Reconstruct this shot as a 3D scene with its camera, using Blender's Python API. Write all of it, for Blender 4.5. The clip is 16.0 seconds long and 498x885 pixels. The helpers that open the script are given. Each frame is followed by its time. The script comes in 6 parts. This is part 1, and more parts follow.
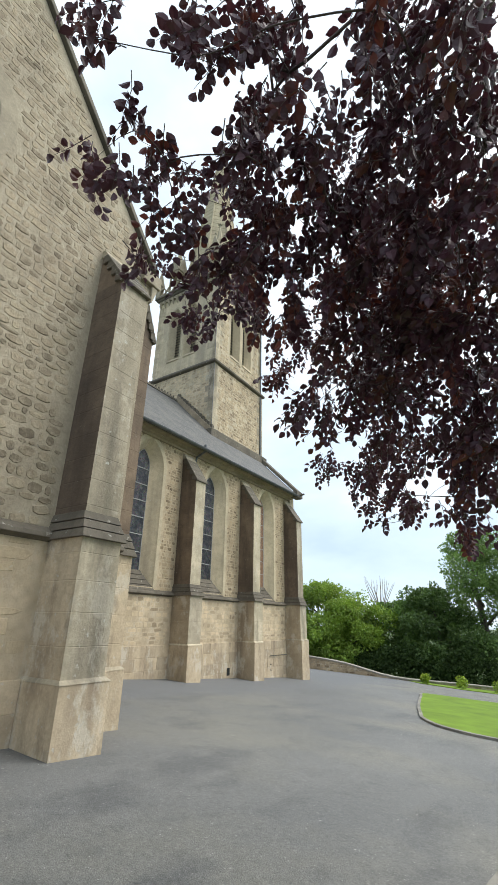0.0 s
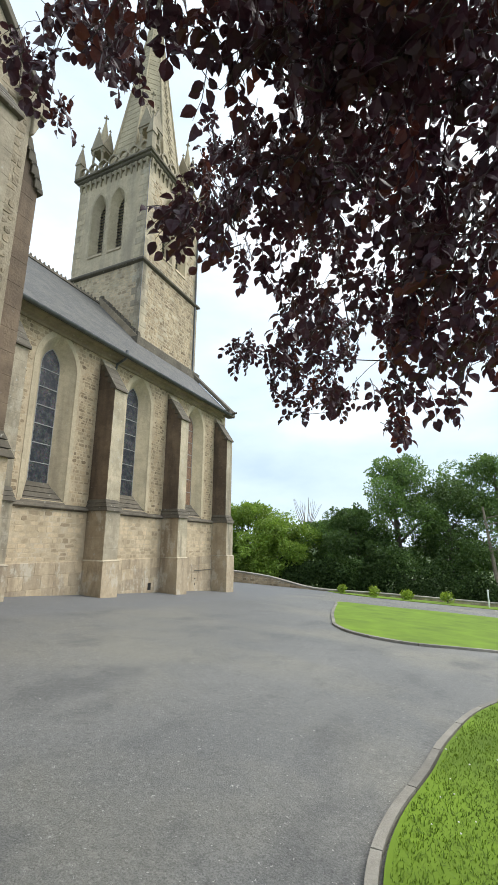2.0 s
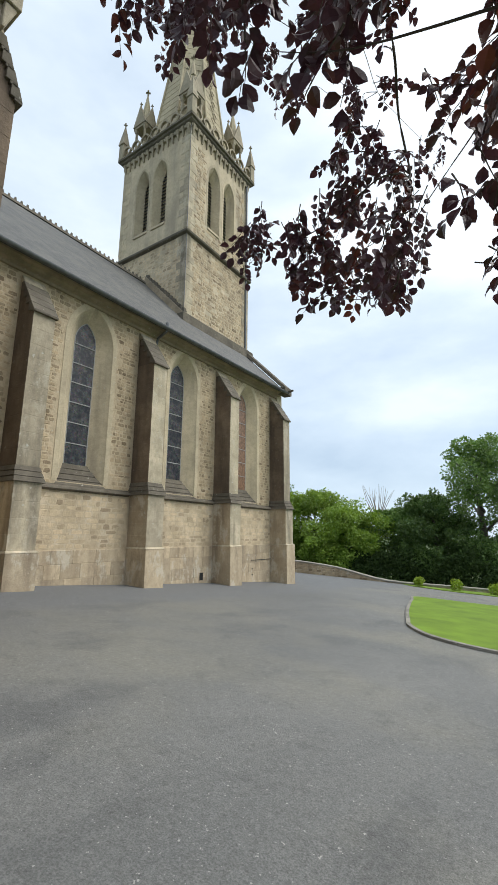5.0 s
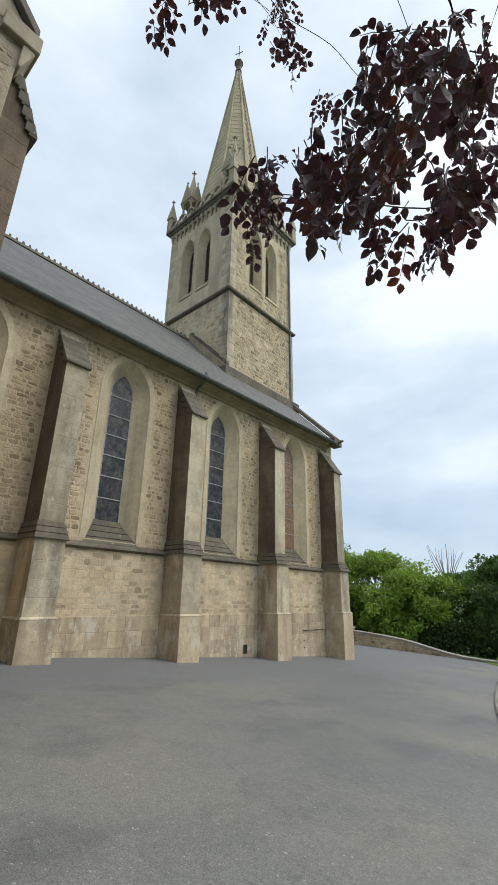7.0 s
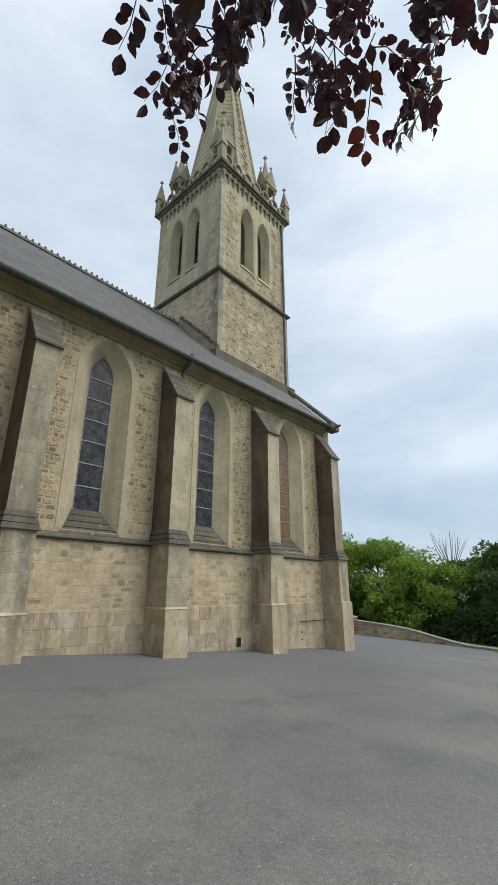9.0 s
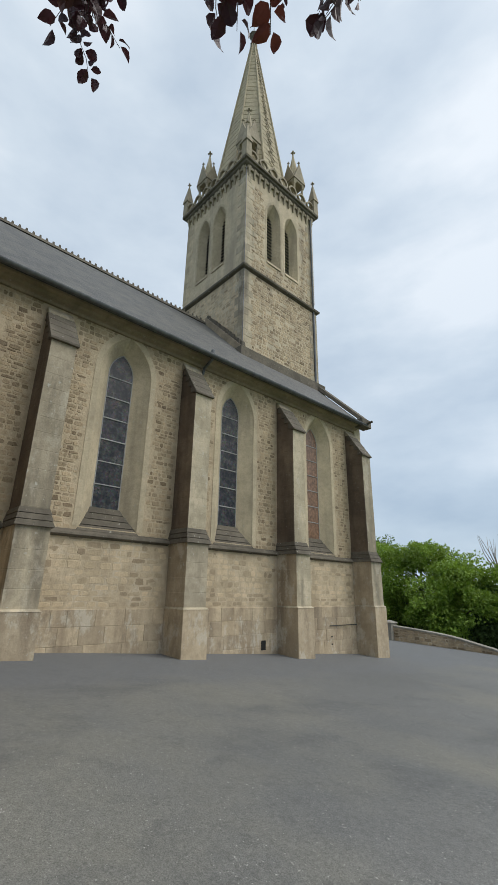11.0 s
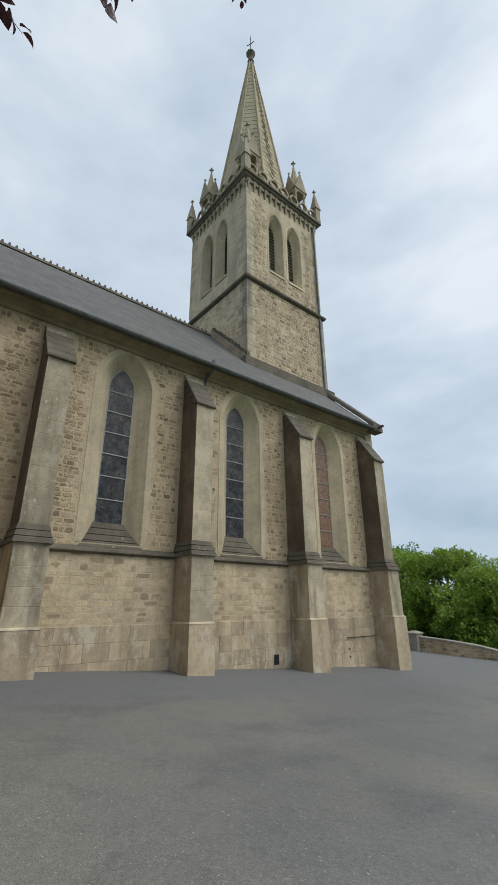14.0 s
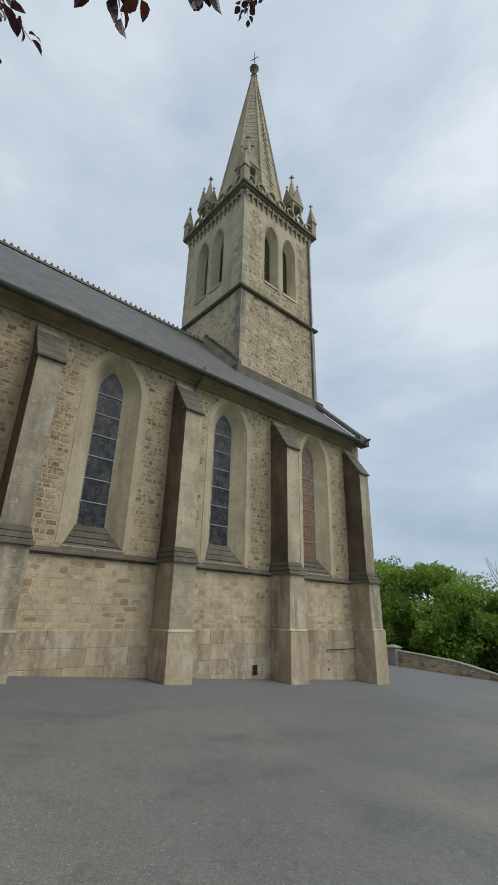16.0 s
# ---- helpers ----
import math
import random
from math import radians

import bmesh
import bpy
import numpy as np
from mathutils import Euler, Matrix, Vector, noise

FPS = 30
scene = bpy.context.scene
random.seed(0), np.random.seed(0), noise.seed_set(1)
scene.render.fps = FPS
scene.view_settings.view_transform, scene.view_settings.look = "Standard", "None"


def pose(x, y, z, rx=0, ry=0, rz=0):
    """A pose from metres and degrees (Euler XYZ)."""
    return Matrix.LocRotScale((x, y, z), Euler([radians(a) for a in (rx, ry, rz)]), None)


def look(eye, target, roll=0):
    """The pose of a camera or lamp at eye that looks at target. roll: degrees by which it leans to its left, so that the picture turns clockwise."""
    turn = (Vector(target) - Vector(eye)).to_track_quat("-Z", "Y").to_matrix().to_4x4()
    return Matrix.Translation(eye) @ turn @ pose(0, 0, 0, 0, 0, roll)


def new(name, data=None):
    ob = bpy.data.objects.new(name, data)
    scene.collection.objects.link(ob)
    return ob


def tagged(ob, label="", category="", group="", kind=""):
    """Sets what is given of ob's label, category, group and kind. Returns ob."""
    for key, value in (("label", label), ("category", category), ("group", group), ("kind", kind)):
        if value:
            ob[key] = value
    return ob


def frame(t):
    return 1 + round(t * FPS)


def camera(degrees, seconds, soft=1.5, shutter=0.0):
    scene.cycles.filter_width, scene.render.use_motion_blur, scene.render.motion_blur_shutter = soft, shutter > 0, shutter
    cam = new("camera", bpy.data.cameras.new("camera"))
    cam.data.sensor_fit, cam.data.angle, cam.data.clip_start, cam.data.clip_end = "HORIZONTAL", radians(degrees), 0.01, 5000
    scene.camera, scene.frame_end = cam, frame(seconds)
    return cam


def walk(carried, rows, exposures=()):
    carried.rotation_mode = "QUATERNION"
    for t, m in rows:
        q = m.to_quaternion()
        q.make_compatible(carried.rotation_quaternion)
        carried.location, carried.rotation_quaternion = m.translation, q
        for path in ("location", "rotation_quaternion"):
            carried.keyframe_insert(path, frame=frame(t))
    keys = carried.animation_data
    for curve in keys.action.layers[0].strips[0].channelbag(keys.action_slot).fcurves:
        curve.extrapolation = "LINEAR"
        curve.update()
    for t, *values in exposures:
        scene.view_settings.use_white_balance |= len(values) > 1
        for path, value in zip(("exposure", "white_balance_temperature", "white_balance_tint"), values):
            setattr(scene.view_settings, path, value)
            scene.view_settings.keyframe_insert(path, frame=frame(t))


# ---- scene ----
cam = camera(59.3, 16.0)
PATH = [
    (0, (-0.118, 0.403, 2.05), (-1.137, 1.945, 2.814), 1.0),
    (0.5, (-0.256, 0.715, 2.02), (-1.107, 2.393, 2.697), -1.0),
    (1, (-0.284, 1.107, 1.984), (-1.106, 2.833, 2.573), -0.4),
    (1.5, (-0.355, 1.474, 1.946), (-1.168, 3.24, 2.413), 0.5),
    (2, (-0.384, 1.825, 1.912), (-1.211, 3.589, 2.363), 0.6),
    (2.5, (-0.404, 2.158, 1.895), (-1.276, 3.902, 2.34), 1.2),
    (3, (-0.487, 2.485, 1.854), (-1.382, 4.219, 2.292), 1.2),
    (3.5, (-0.519, 2.835, 1.825), (-1.463, 4.554, 2.214), 2.0),
    (4, (-0.579, 3.158, 1.803), (-1.564, 4.861, 2.166), 2.6),
    (4.5, (-0.678, 3.431, 1.779), (-1.683, 5.113, 2.182), 1.3),
    (5, (-0.784, 3.756, 1.765), (-1.883, 5.376, 2.175), 0.5),
    (5.2, (-0.814, 3.886, 1.755), (-1.949, 5.479, 2.17), 0.1),
    (7.3, (-1.297, 5.116, 1.797), (-2.551, 6.516, 2.482), 1.1),
    (7.5, (-1.308, 5.208, 1.806), (-2.568, 6.605, 2.486), 0.9),
    (8, (-1.364, 5.423, 1.814), (-2.634, 6.815, 2.485), 0.9),
    (8.5, (-1.432, 5.645, 1.804), (-2.709, 7.045, 2.442), 0.9),
    (9, (-1.48, 5.869, 1.774), (-2.745, 7.281, 2.412), 0.1),
    (9.5, (-1.464, 6.142, 1.741), (-2.805, 7.477, 2.389), 0.2),
    (10, (-1.423, 6.32, 1.731), (-2.798, 7.617, 2.384), 0.5),
    (12.5, (-1.202, 7.005, 1.707), (-2.621, 8.26, 2.349), 1.1),
    (13, (-1.164, 7.114, 1.694), (-2.592, 8.343, 2.366), -0.4),
    (13.5, (-1.166, 7.151, 1.695), (-2.597, 8.363, 2.389), -0.9),
    (14, (-1.164, 7.146, 1.7), (-2.608, 8.341, 2.4), -0.4),
    (14.5, (-1.155, 7.132, 1.714), (-2.612, 8.32, 2.397), 0.6),
    (15, (-1.147, 7.123, 1.712), (-2.608, 8.327, 2.357), 1.5),
    (15.5, (-1.168, 7.106, 1.704), (-2.609, 8.33, 2.357), 1.6),
    (16, (-1.143, 7.119, 1.707), (-2.54, 8.349, 2.441), 1.4),
]
EXPOSURES = [(0.0, 0.64, 6380, 10), (1.5, 0.64, 6400, 10), (3.5, 0.48, 6400, 10), (5.2, 0.36, 6410, 10), (7.3, 0.22, 6400, 10), (9.0, 0.1, 6360, 10), (12.3, -0.06, 6360, 10), (14.5, -0.08, 6360, 10), (16.0, -0.2, 6340, 10)]
walk(cam, [(t, look(eye, target, roll)) for t, eye, target, roll in PATH], EXPOSURES)

# ---- sky and sun ----
world = bpy.data.worlds.new("overcast_sky")
scene.world = world
world.use_nodes = True
wn, wl = world.node_tree.nodes, world.node_tree.links
wn.clear()
w_out = wn.new("ShaderNodeOutputWorld")
w_bg = wn.new("ShaderNodeBackground")
w_sky = wn.new("ShaderNodeTexSky")
w_sky.sky_type, w_sky.sun_disc = "NISHITA", False
SUN_ELEV, SUN_TURN = radians(52), radians(35)
w_sky.sun_elevation, w_sky.sun_rotation = SUN_ELEV, SUN_TURN
w_co = wn.new("ShaderNodeTexCoord")
w_map = wn.new("ShaderNodeMapping")
w_map.inputs["Scale"].default_value = (1.1, 1.1, 2.6)
w_map.inputs["Location"].default_value = (3.1, 0.7, 0.0)
w_big = wn.new("ShaderNodeTexNoise")
w_big.inputs["Scale"].default_value, w_big.inputs["Detail"].default_value = 1.7, 6.0
w_big.inputs["Roughness"].default_value = 0.52
w_ramp = wn.new("ShaderNodeValToRGB")
w_ramp.color_ramp.elements[0].position, w_ramp.color_ramp.elements[0].color = 0.34, (0.52, 0.605, 0.69, 1)
w_ramp.color_ramp.elements[1].position, w_ramp.color_ramp.elements[1].color = 0.62, (0.84, 0.885, 0.915, 1)
mid = w_ramp.color_ramp.elements.new(0.48)
mid.color = (0.66, 0.735, 0.795, 1)
w_skyscale = wn.new("ShaderNodeMixRGB")
w_skyscale.blend_type = "MULTIPLY"
w_skyscale.inputs[0].default_value = 1.0
w_skyscale.inputs[2].default_value = (0.10, 0.10, 0.10, 1)
w_mix = wn.new("ShaderNodeMixRGB")
w_mix.inputs[0].default_value = 0.86
wl.new(w_co.outputs["Generated"], w_map.inputs["Vector"])
wl.new(w_map.outputs["Vector"], w_big.inputs["Vector"])
wl.new(w_big.outputs["Fac"], w_ramp.inputs["Fac"])
wl.new(w_sky.outputs["Color"], w_skyscale.inputs[1])
wl.new(w_skyscale.outputs["Color"], w_mix.inputs[1])
wl.new(w_ramp.outputs["Color"], w_mix.inputs[2])
w_sep = wn.new("ShaderNodeSeparateXYZ")
w_low = wn.new("ShaderNodeMapRange")
w_low.inputs["From Min"].default_value, w_low.inputs["From Max"].default_value = 0.08, 0.72
w_bank = wn.new("ShaderNodeMixRGB")
w_bank.inputs[1].default_value, w_bank.inputs[2].default_value = (0.74, 0.79, 0.84, 1), (0.98, 0.985, 0.99, 1)
w_mul = wn.new("ShaderNodeMixRGB")
w_mul.blend_type = "MULTIPLY"
w_mul.inputs[0].default_value = 1.0
wl.new(w_co.outputs["Generated"], w_sep.inputs[0])
wl.new(w_sep.outputs["Z"], w_low.inputs["Value"])
wl.new(w_low.outputs["Result"], w_bank.inputs[0])
wl.new(w_mix.outputs["Color"], w_mul.inputs[1])
wl.new(w_bank.outputs["Color"], w_mul.inputs[2])
wl.new(w_mul.outputs["Color"], w_bg.inputs["Color"])
w_bg.inputs["Strength"].default_value = 1.17
wl.new(w_bg.outputs["Background"], w_out.inputs["Surface"])

sun = new("sun", bpy.data.lights.new("sun", "SUN"))
sun.data.energy, sun.data.angle, sun.data.color = 2.2, radians(50), (1.0, 0.95, 0.86)
sun.matrix_world = look((19, 13, 28), (0, 0, 0))


# ---- materials ----
def material(name):
    m = bpy.data.materials.new(name)
    m.use_nodes = True
    nt = m.node_tree
    nt.nodes.clear()
    out = nt.nodes.new("ShaderNodeOutputMaterial")
    b = nt.nodes.new("ShaderNodeBsdfPrincipled")
    nt.links.new(b.outputs[0], out.inputs[0])
    return m, nt, b


def noise_tex(nt, scale, detail=4.0, stretch=(1, 1, 1), rough=0.55):
    co = nt.nodes.new("ShaderNodeNewGeometry")
    mp = nt.nodes.new("ShaderNodeMapping")
    mp.inputs["Scale"].default_value = stretch
    tx = nt.nodes.new("ShaderNodeTexNoise")
    tx.inputs["Scale"].default_value, tx.inputs["Detail"].default_value, tx.inputs["Roughness"].default_value = scale, detail, rough
    nt.links.new(co.outputs["Position"], mp.inputs["Vector"])
    nt.links.new(mp.outputs["Vector"], tx.inputs["Vector"])
    return tx.outputs["Fac"]


def step(nt, fac, lo, hi):
    r = nt.nodes.new("ShaderNodeMapRange")
    r.inputs["From Min"].default_value, r.inputs["From Max"].default_value = lo, hi
    nt.links.new(fac, r.inputs["Value"])
    return r.outputs["Result"]


def mixed(nt, fac, a, b, mode="MIX"):
    n = nt.nodes.new("ShaderNodeMixRGB")
    n.blend_type = mode
    for sock, v in ((n.inputs[0], fac), (n.inputs[1], a), (n.inputs[2], b)):
        if isinstance(v, (int, float)):
            sock.default_value = v
        elif isinstance(v, tuple):
            sock.default_value = (*v, 1)
        else:
            nt.links.new(v, sock)
    return n.outputs[0]


def times(nt, a, k):
    n = nt.nodes.new("ShaderNodeMath")
    n.operation = "MULTIPLY"
    nt.links.new(a, n.inputs[0])
    n.inputs[1].default_value = k
    return n.outputs[0]


def bumped(nt, b, fac, strength, dist):
    n = nt.nodes.new("ShaderNodeBump")
    n.inputs["Strength"].default_value, n.inputs["Distance"].default_value = strength, dist
    nt.links.new(fac, n.inputs["Height"])
    nt.links.new(n.outputs[0], b.inputs["Normal"])


def stone(name, light, dark, stain, grain=22.0, vary="object", spots=0.25, streak=0.6, rough=0.9, bump=0.5, contrast=1.0, smear=0.0, pale=0.0, wide=False):
    m, nt, b = material(name)
    col = mixed(nt, step(nt, noise_tex(nt, 1.3, 5), 0.35, 0.68), dark, light)
    col = mixed(nt, times(nt, step(nt, noise_tex(nt, 7.0, 5), 0.45, 0.75), 0.5), col, tuple(c * 0.72 for c in dark))
    col = mixed(nt, times(nt, step(nt, noise_tex(nt, 1.0, 4, (1.6, 1.6, 0.22)), 0.5, 0.72), streak), col, stain)
    if vary == "object":
        rnd = nt.nodes.new("ShaderNodeObjectInfo").outputs["Random"]
        col = mixed(nt, 1.0, col, mixed(nt, rnd, (0.5, 0.48, 0.46) if wide else (0.8, 0.79, 0.78), (1.14, 1.12, 1.08)), "MULTIPLY")
    elif vary == "island":
        rnd = nt.nodes.new("ShaderNodeNewGeometry").outputs["Random Per Island"]
        r = nt.nodes.new("ShaderNodeValToRGB")
        e = r.color_ramp.elements
        e[0].color, e[1].color = (1 - 0.5 * contrast, 1 - 0.54 * contrast, 1 - 0.58 * contrast, 1), (1.12, 1.08, 1.02, 1)
        e.new(0.25).color = (1 - 0.24 * contrast, 1 - 0.26 * contrast, 1 - 0.3 * contrast, 1)
        e.new(0.6).color = (1.0, 0.98, 0.94, 1)
        nt.links.new(rnd, r.inputs["Fac"])
        col = mixed(nt, 1.0, col, r.outputs["Color"], "MULTIPLY")
    if pale:
        col = mixed(nt, times(nt, step(nt, noise_tex(nt, 2.1, 7, (1, 1, 0.6), 0.68), 0.54, 0.62), pale), col, (0.58, 0.53, 0.43))
        col = mixed(nt, times(nt, step(nt, noise_tex(nt, 3.1, 7, (1, 1, 0.45), 0.7), 0.55, 0.66), pale), col, stain)
    if smear:
        col = mixed(nt, times(nt, step(nt, noise_tex(nt, 5.5, 6, rough=0.7), 0.44, 0.60), smear), col, (0.47, 0.40, 0.285))
    col = mixed(nt, times(nt, step(nt, noise_tex(nt, 9.0, 3), 0.66, 0.72), spots), col, (0.50, 0.49, 0.43))
    g = noise_tex(nt, grain, 6, rough=0.65)
    col = mixed(nt, 0.55, col, mixed(nt, g, (0.55, 0.55, 0.55), (1.35, 1.35, 1.35)), "MULTIPLY")
    nt.links.new(col, b.inputs["Base Color"])
    b.inputs["Roughness"].default_value = rough
    bumped(nt, b, g, bump, 0.02)
    return m


ASHLAR = stone("dressed_limestone", (0.62, 0.53, 0.375), (0.48, 0.41, 0.29), (0.226, 0.198, 0.153), spots=0.35)
BUTTRESS = stone("grey_weathered_limestone", (0.535, 0.465, 0.345), (0.36, 0.315, 0.23), (0.147, 0.130, 0.099), spots=0.65, streak=0.85, pale=0.35)
# Buttress sides: brown stain, and the shade on them, in one darker colour.
SIDE = stone("brown_stained_shaded_limestone", (0.215, 0.160, 0.112), (0.125, 0.092, 0.066), (0.062, 0.047, 0.036), spots=0.15, streak=0.8)
MORTAR = stone("lime_mortar", (0.56, 0.455, 0.31), (0.43, 0.345, 0.23), (0.25, 0.20, 0.135), grain=16, vary="", spots=0.3, streak=0.5, bump=1.0)
MORTAR_GREY = stone("grey_lime_mortar", (0.43, 0.37, 0.27), (0.33, 0.28, 0.20), (0.20, 0.17, 0.125), grain=16, vary="", spots=0.3, streak=0.5, bump=1.0)
RUBBLE = stone("rubble_stone", (0.51, 0.405, 0.27), (0.36, 0.28, 0.185), (0.215, 0.17, 0.115), vary="island", spots=0.25, streak=0.35, bump=1.0, contrast=1.1, smear=0.18)
RUBBLE_DARK = stone("dark_rubble_stone", (0.40, 0.335, 0.24), (0.28, 0.23, 0.165), (0.19, 0.155, 0.115), vary="island", spots=0.2, streak=0.35, bump=0.9, contrast=1.0, smear=0.35)
RUBBLE_PIECE = stone("rubble_stone_piece", (0.40, 0.335, 0.24), (0.27, 0.225, 0.16), (0.17, 0.145, 0.11), vary="object", spots=0.15, streak=0.3, bump=0.9, smear=0.35, wide=True)
LIME = stone("limewashed_wall", (0.60, 0.49, 0.34), (0.429, 0.345, 0.232), (0.294, 0.226, 0.147), grain=14, vary="", spots=0.3, streak=0.4, pale=0.25, bump=0.9)
LIMESTONES = stone("limewashed_stone", (0.61, 0.50, 0.35), (0.48, 0.39, 0.265), (0.36, 0.285, 0.19), grain=26, vary="island", spots=0.3, streak=0.4, contrast=0.85, smear=0.1)
PLINTH = stone("cement_washed_plinth", (0.565, 0.469, 0.333), (0.429, 0.345, 0.237), (0.237, 0.186, 0.130), vary="object", spots=0.5, streak=0.95, pale=0.6)
TOWER = stone("tower_limestone", (0.58, 0.49, 0.345), (0.46, 0.385, 0.27), (0.26, 0.23, 0.18), vary="", spots=0.2, streak=0.6)
TRIM = stone("dark_weathered_trim", (0.165, 0.142, 0.108), (0.095, 0.082, 0.062), (0.05, 0.044, 0.035), vary="", spots=0.5, streak=0.3)
SPIRE = stone("spire_limestone", (0.50, 0.43, 0.295), (0.40, 0.34, 0.23), (0.24, 0.21, 0.155), vary="", spots=0.25, streak=0.6)
CARVED = stone("carved_limestone", (0.40, 0.345, 0.25), (0.29, 0.25, 0.18), (0.17, 0.15, 0.115), vary="", spots=0.35, streak=0.4)
CORNICE = stone("brown_weathered_cornice", (0.34, 0.275, 0.19), (0.215, 0.175, 0.12), (0.10, 0.083, 0.06), vary="", spots=0.3, streak=0.3)
KERB = stone("concrete_kerb", (0.31, 0.295, 0.26), (0.20, 0.19, 0.165), (0.16, 0.16, 0.13), grain=60, vary="object", spots=0.3, streak=0.1)


def plain(name, color, rough=0.6, metal=0.0, var=0.25, scale=6.0, bump=0.15):
    m, nt, b = material(name)
    g = noise_tex(nt, scale, 5)
    lo, hi = 1 - var, 1 + var
    nt.links.new(mixed(nt, 1.0, color, mixed(nt, step(nt, g, 0.3, 0.7), (lo, lo, lo), (hi, hi, hi)), "MULTIPLY"), b.inputs["Base Color"])
    b.inputs["Roughness"].default_value, b.inputs["Metallic"].default_value = rough, metal
    bumped(nt, b, noise_tex(nt, scale * 8, 4), bump, 0.01)
    return m


ZINC = plain("weathered_zinc", (0.11, 0.115, 0.12), 0.45, 0.4)
IRON = plain("dark_iron", (0.05, 0.05, 0.05), 0.5, 0.5)
LOUVRE = plain("slate_louvre", (0.045, 0.042, 0.038), 0.7)
# Near-black colour that paints the shade inside holes.
DARK = plain("painted_dark_void", (0.012, 0.012, 0.012), 0.9)
BAR = plain("leaded_bar", (0.32, 0.32, 0.31), 0.5)
BARK = plain("grey_bark", (0.11, 0.095, 0.08), 0.9, 0, 0.4, 10, 0.6)
TWIG = plain("beech_twig", (0.055, 0.04, 0.035), 0.8)
DEADWOOD = plain("dead_wood", (0.24, 0.20, 0.15), 0.9)
WHITE = plain("white_paint", (0.78, 0.78, 0.75), 0.5, 0, 0.08)
ROSEGLASS = plain("pale_rose_glass", (0.5, 0.54, 0.56), 0.2, 0, 0.15)

# slate: rows of small slates with lichen
SLATE, nt, b = material("roof_slate")
co = nt.nodes.new("ShaderNodeTexCoord")
br = nt.nodes.new("ShaderNodeTexBrick")
br.inputs["Scale"].default_value = 1.0
br.inputs["Brick Width"].default_value, br.inputs["Row Height"].default_value, br.inputs["Mortar Size"].default_value = 0.24, 0.13, 0.008
br.inputs["Color1"].default_value, br.inputs["Color2"].default_value, br.inputs["Mortar"].default_value = (0.062, 0.064, 0.064, 1), (0.098, 0.098, 0.094, 1), (0.04, 0.04, 0.042, 1)
nt.links.new(co.outputs["UV"], br.inputs["Vector"])
col = mixed(nt, times(nt, step(nt, noise_tex(nt, 1.4, 6), 0.45, 0.72), 0.4), br.outputs["Color"], (0.165, 0.16, 0.13))
col = mixed(nt, times(nt, step(nt, noise_tex(nt, 14, 3), 0.62, 0.72), 0.5), col, (0.27, 0.265, 0.22))
nt.links.new(col, b.inputs["Base Color"])
b.inputs["Roughness"].default_value = 0.7
bumped(nt, b, br.outputs["Fac"], -0.6, 0.012)

# asphalt: fine stones, tan worn lanes, darker patches, hairline cracks
ASPHALT, nt, b = material("worn_asphalt")
big = noise_tex(nt, 0.22, 5, (1, 0.55, 1), 0.6)
col = mixed(nt, step(nt, big, 0.4, 0.62), (0.130, 0.132, 0.128), (0.188, 0.186, 0.174))
col = mixed(nt, times(nt, step(nt, noise_tex(nt, 0.3, 6, (0.7, 1.0, 1)), 0.46, 0.62), 0.7), col, (0.218, 0.207, 0.165))
col = mixed(nt, times(nt, step(nt, noise_tex(nt, 0.8, 6, (1.2, 0.7, 1)), 0.54, 0.66), 0.65), col, (0.09, 0.091, 0.09))
sx = nt.nodes.new("ShaderNodeSeparateXYZ")
nt.links.new(nt.nodes.new("ShaderNodeNewGeometry").outputs["Position"], sx.inputs[0])
edge = nt.nodes.new("ShaderNodeMath")
edge.operation = "MULTIPLY_ADD"
nt.links.new(noise_tex(nt, 0.35, 5, (1, 0.6, 1)), edge.inputs[0])
edge.inputs[1].default_value = 5.0
nt.links.new(sx.outputs["X"], edge.inputs[2])
# Darker by degrees towards the church side, along a ragged edge.
col = mixed(nt, times(nt, step(nt, edge.outputs[0], 2.0, -4.5), 0.45), col, (0.108, 0.110, 0.109))
col = mixed(nt, times(nt, step(nt, edge.outputs[0], -6.2, -7.0), 0.75), col, (0.125, 0.13, 0.136))       # bluish grey strip beside the church
col = mixed(nt, times(nt, step(nt, noise_tex(nt, 3.2, 5, rough=0.65), 0.55, 0.68), 0.35), col, (0.085, 0.085, 0.082))
gr = noise_tex(nt, 75, 3, rough=0.7)
col = mixed(nt, 0.6, col, mixed(nt, step(nt, noise_tex(nt, 22, 4, rough=0.7), 0.3, 0.7), (0.7, 0.7, 0.7), (1.3, 1.3, 1.3)), "MULTIPLY")
col = mixed(nt, 0.85, col, mixed(nt, step(nt, gr, 0.3, 0.7), (0.55, 0.55, 0.55), (1.45, 1.45, 1.45)), "MULTIPLY")
col = mixed(nt, times(nt, step(nt, noise_tex(nt, 36, 2), 0.69, 0.72), 0.8), col, (0.42, 0.41, 0.38))
nt.links.new(col, b.inputs["Base Color"])
b.inputs["Roughness"].default_value = 0.82
bumped(nt, b, gr, 0.55, 0.012)


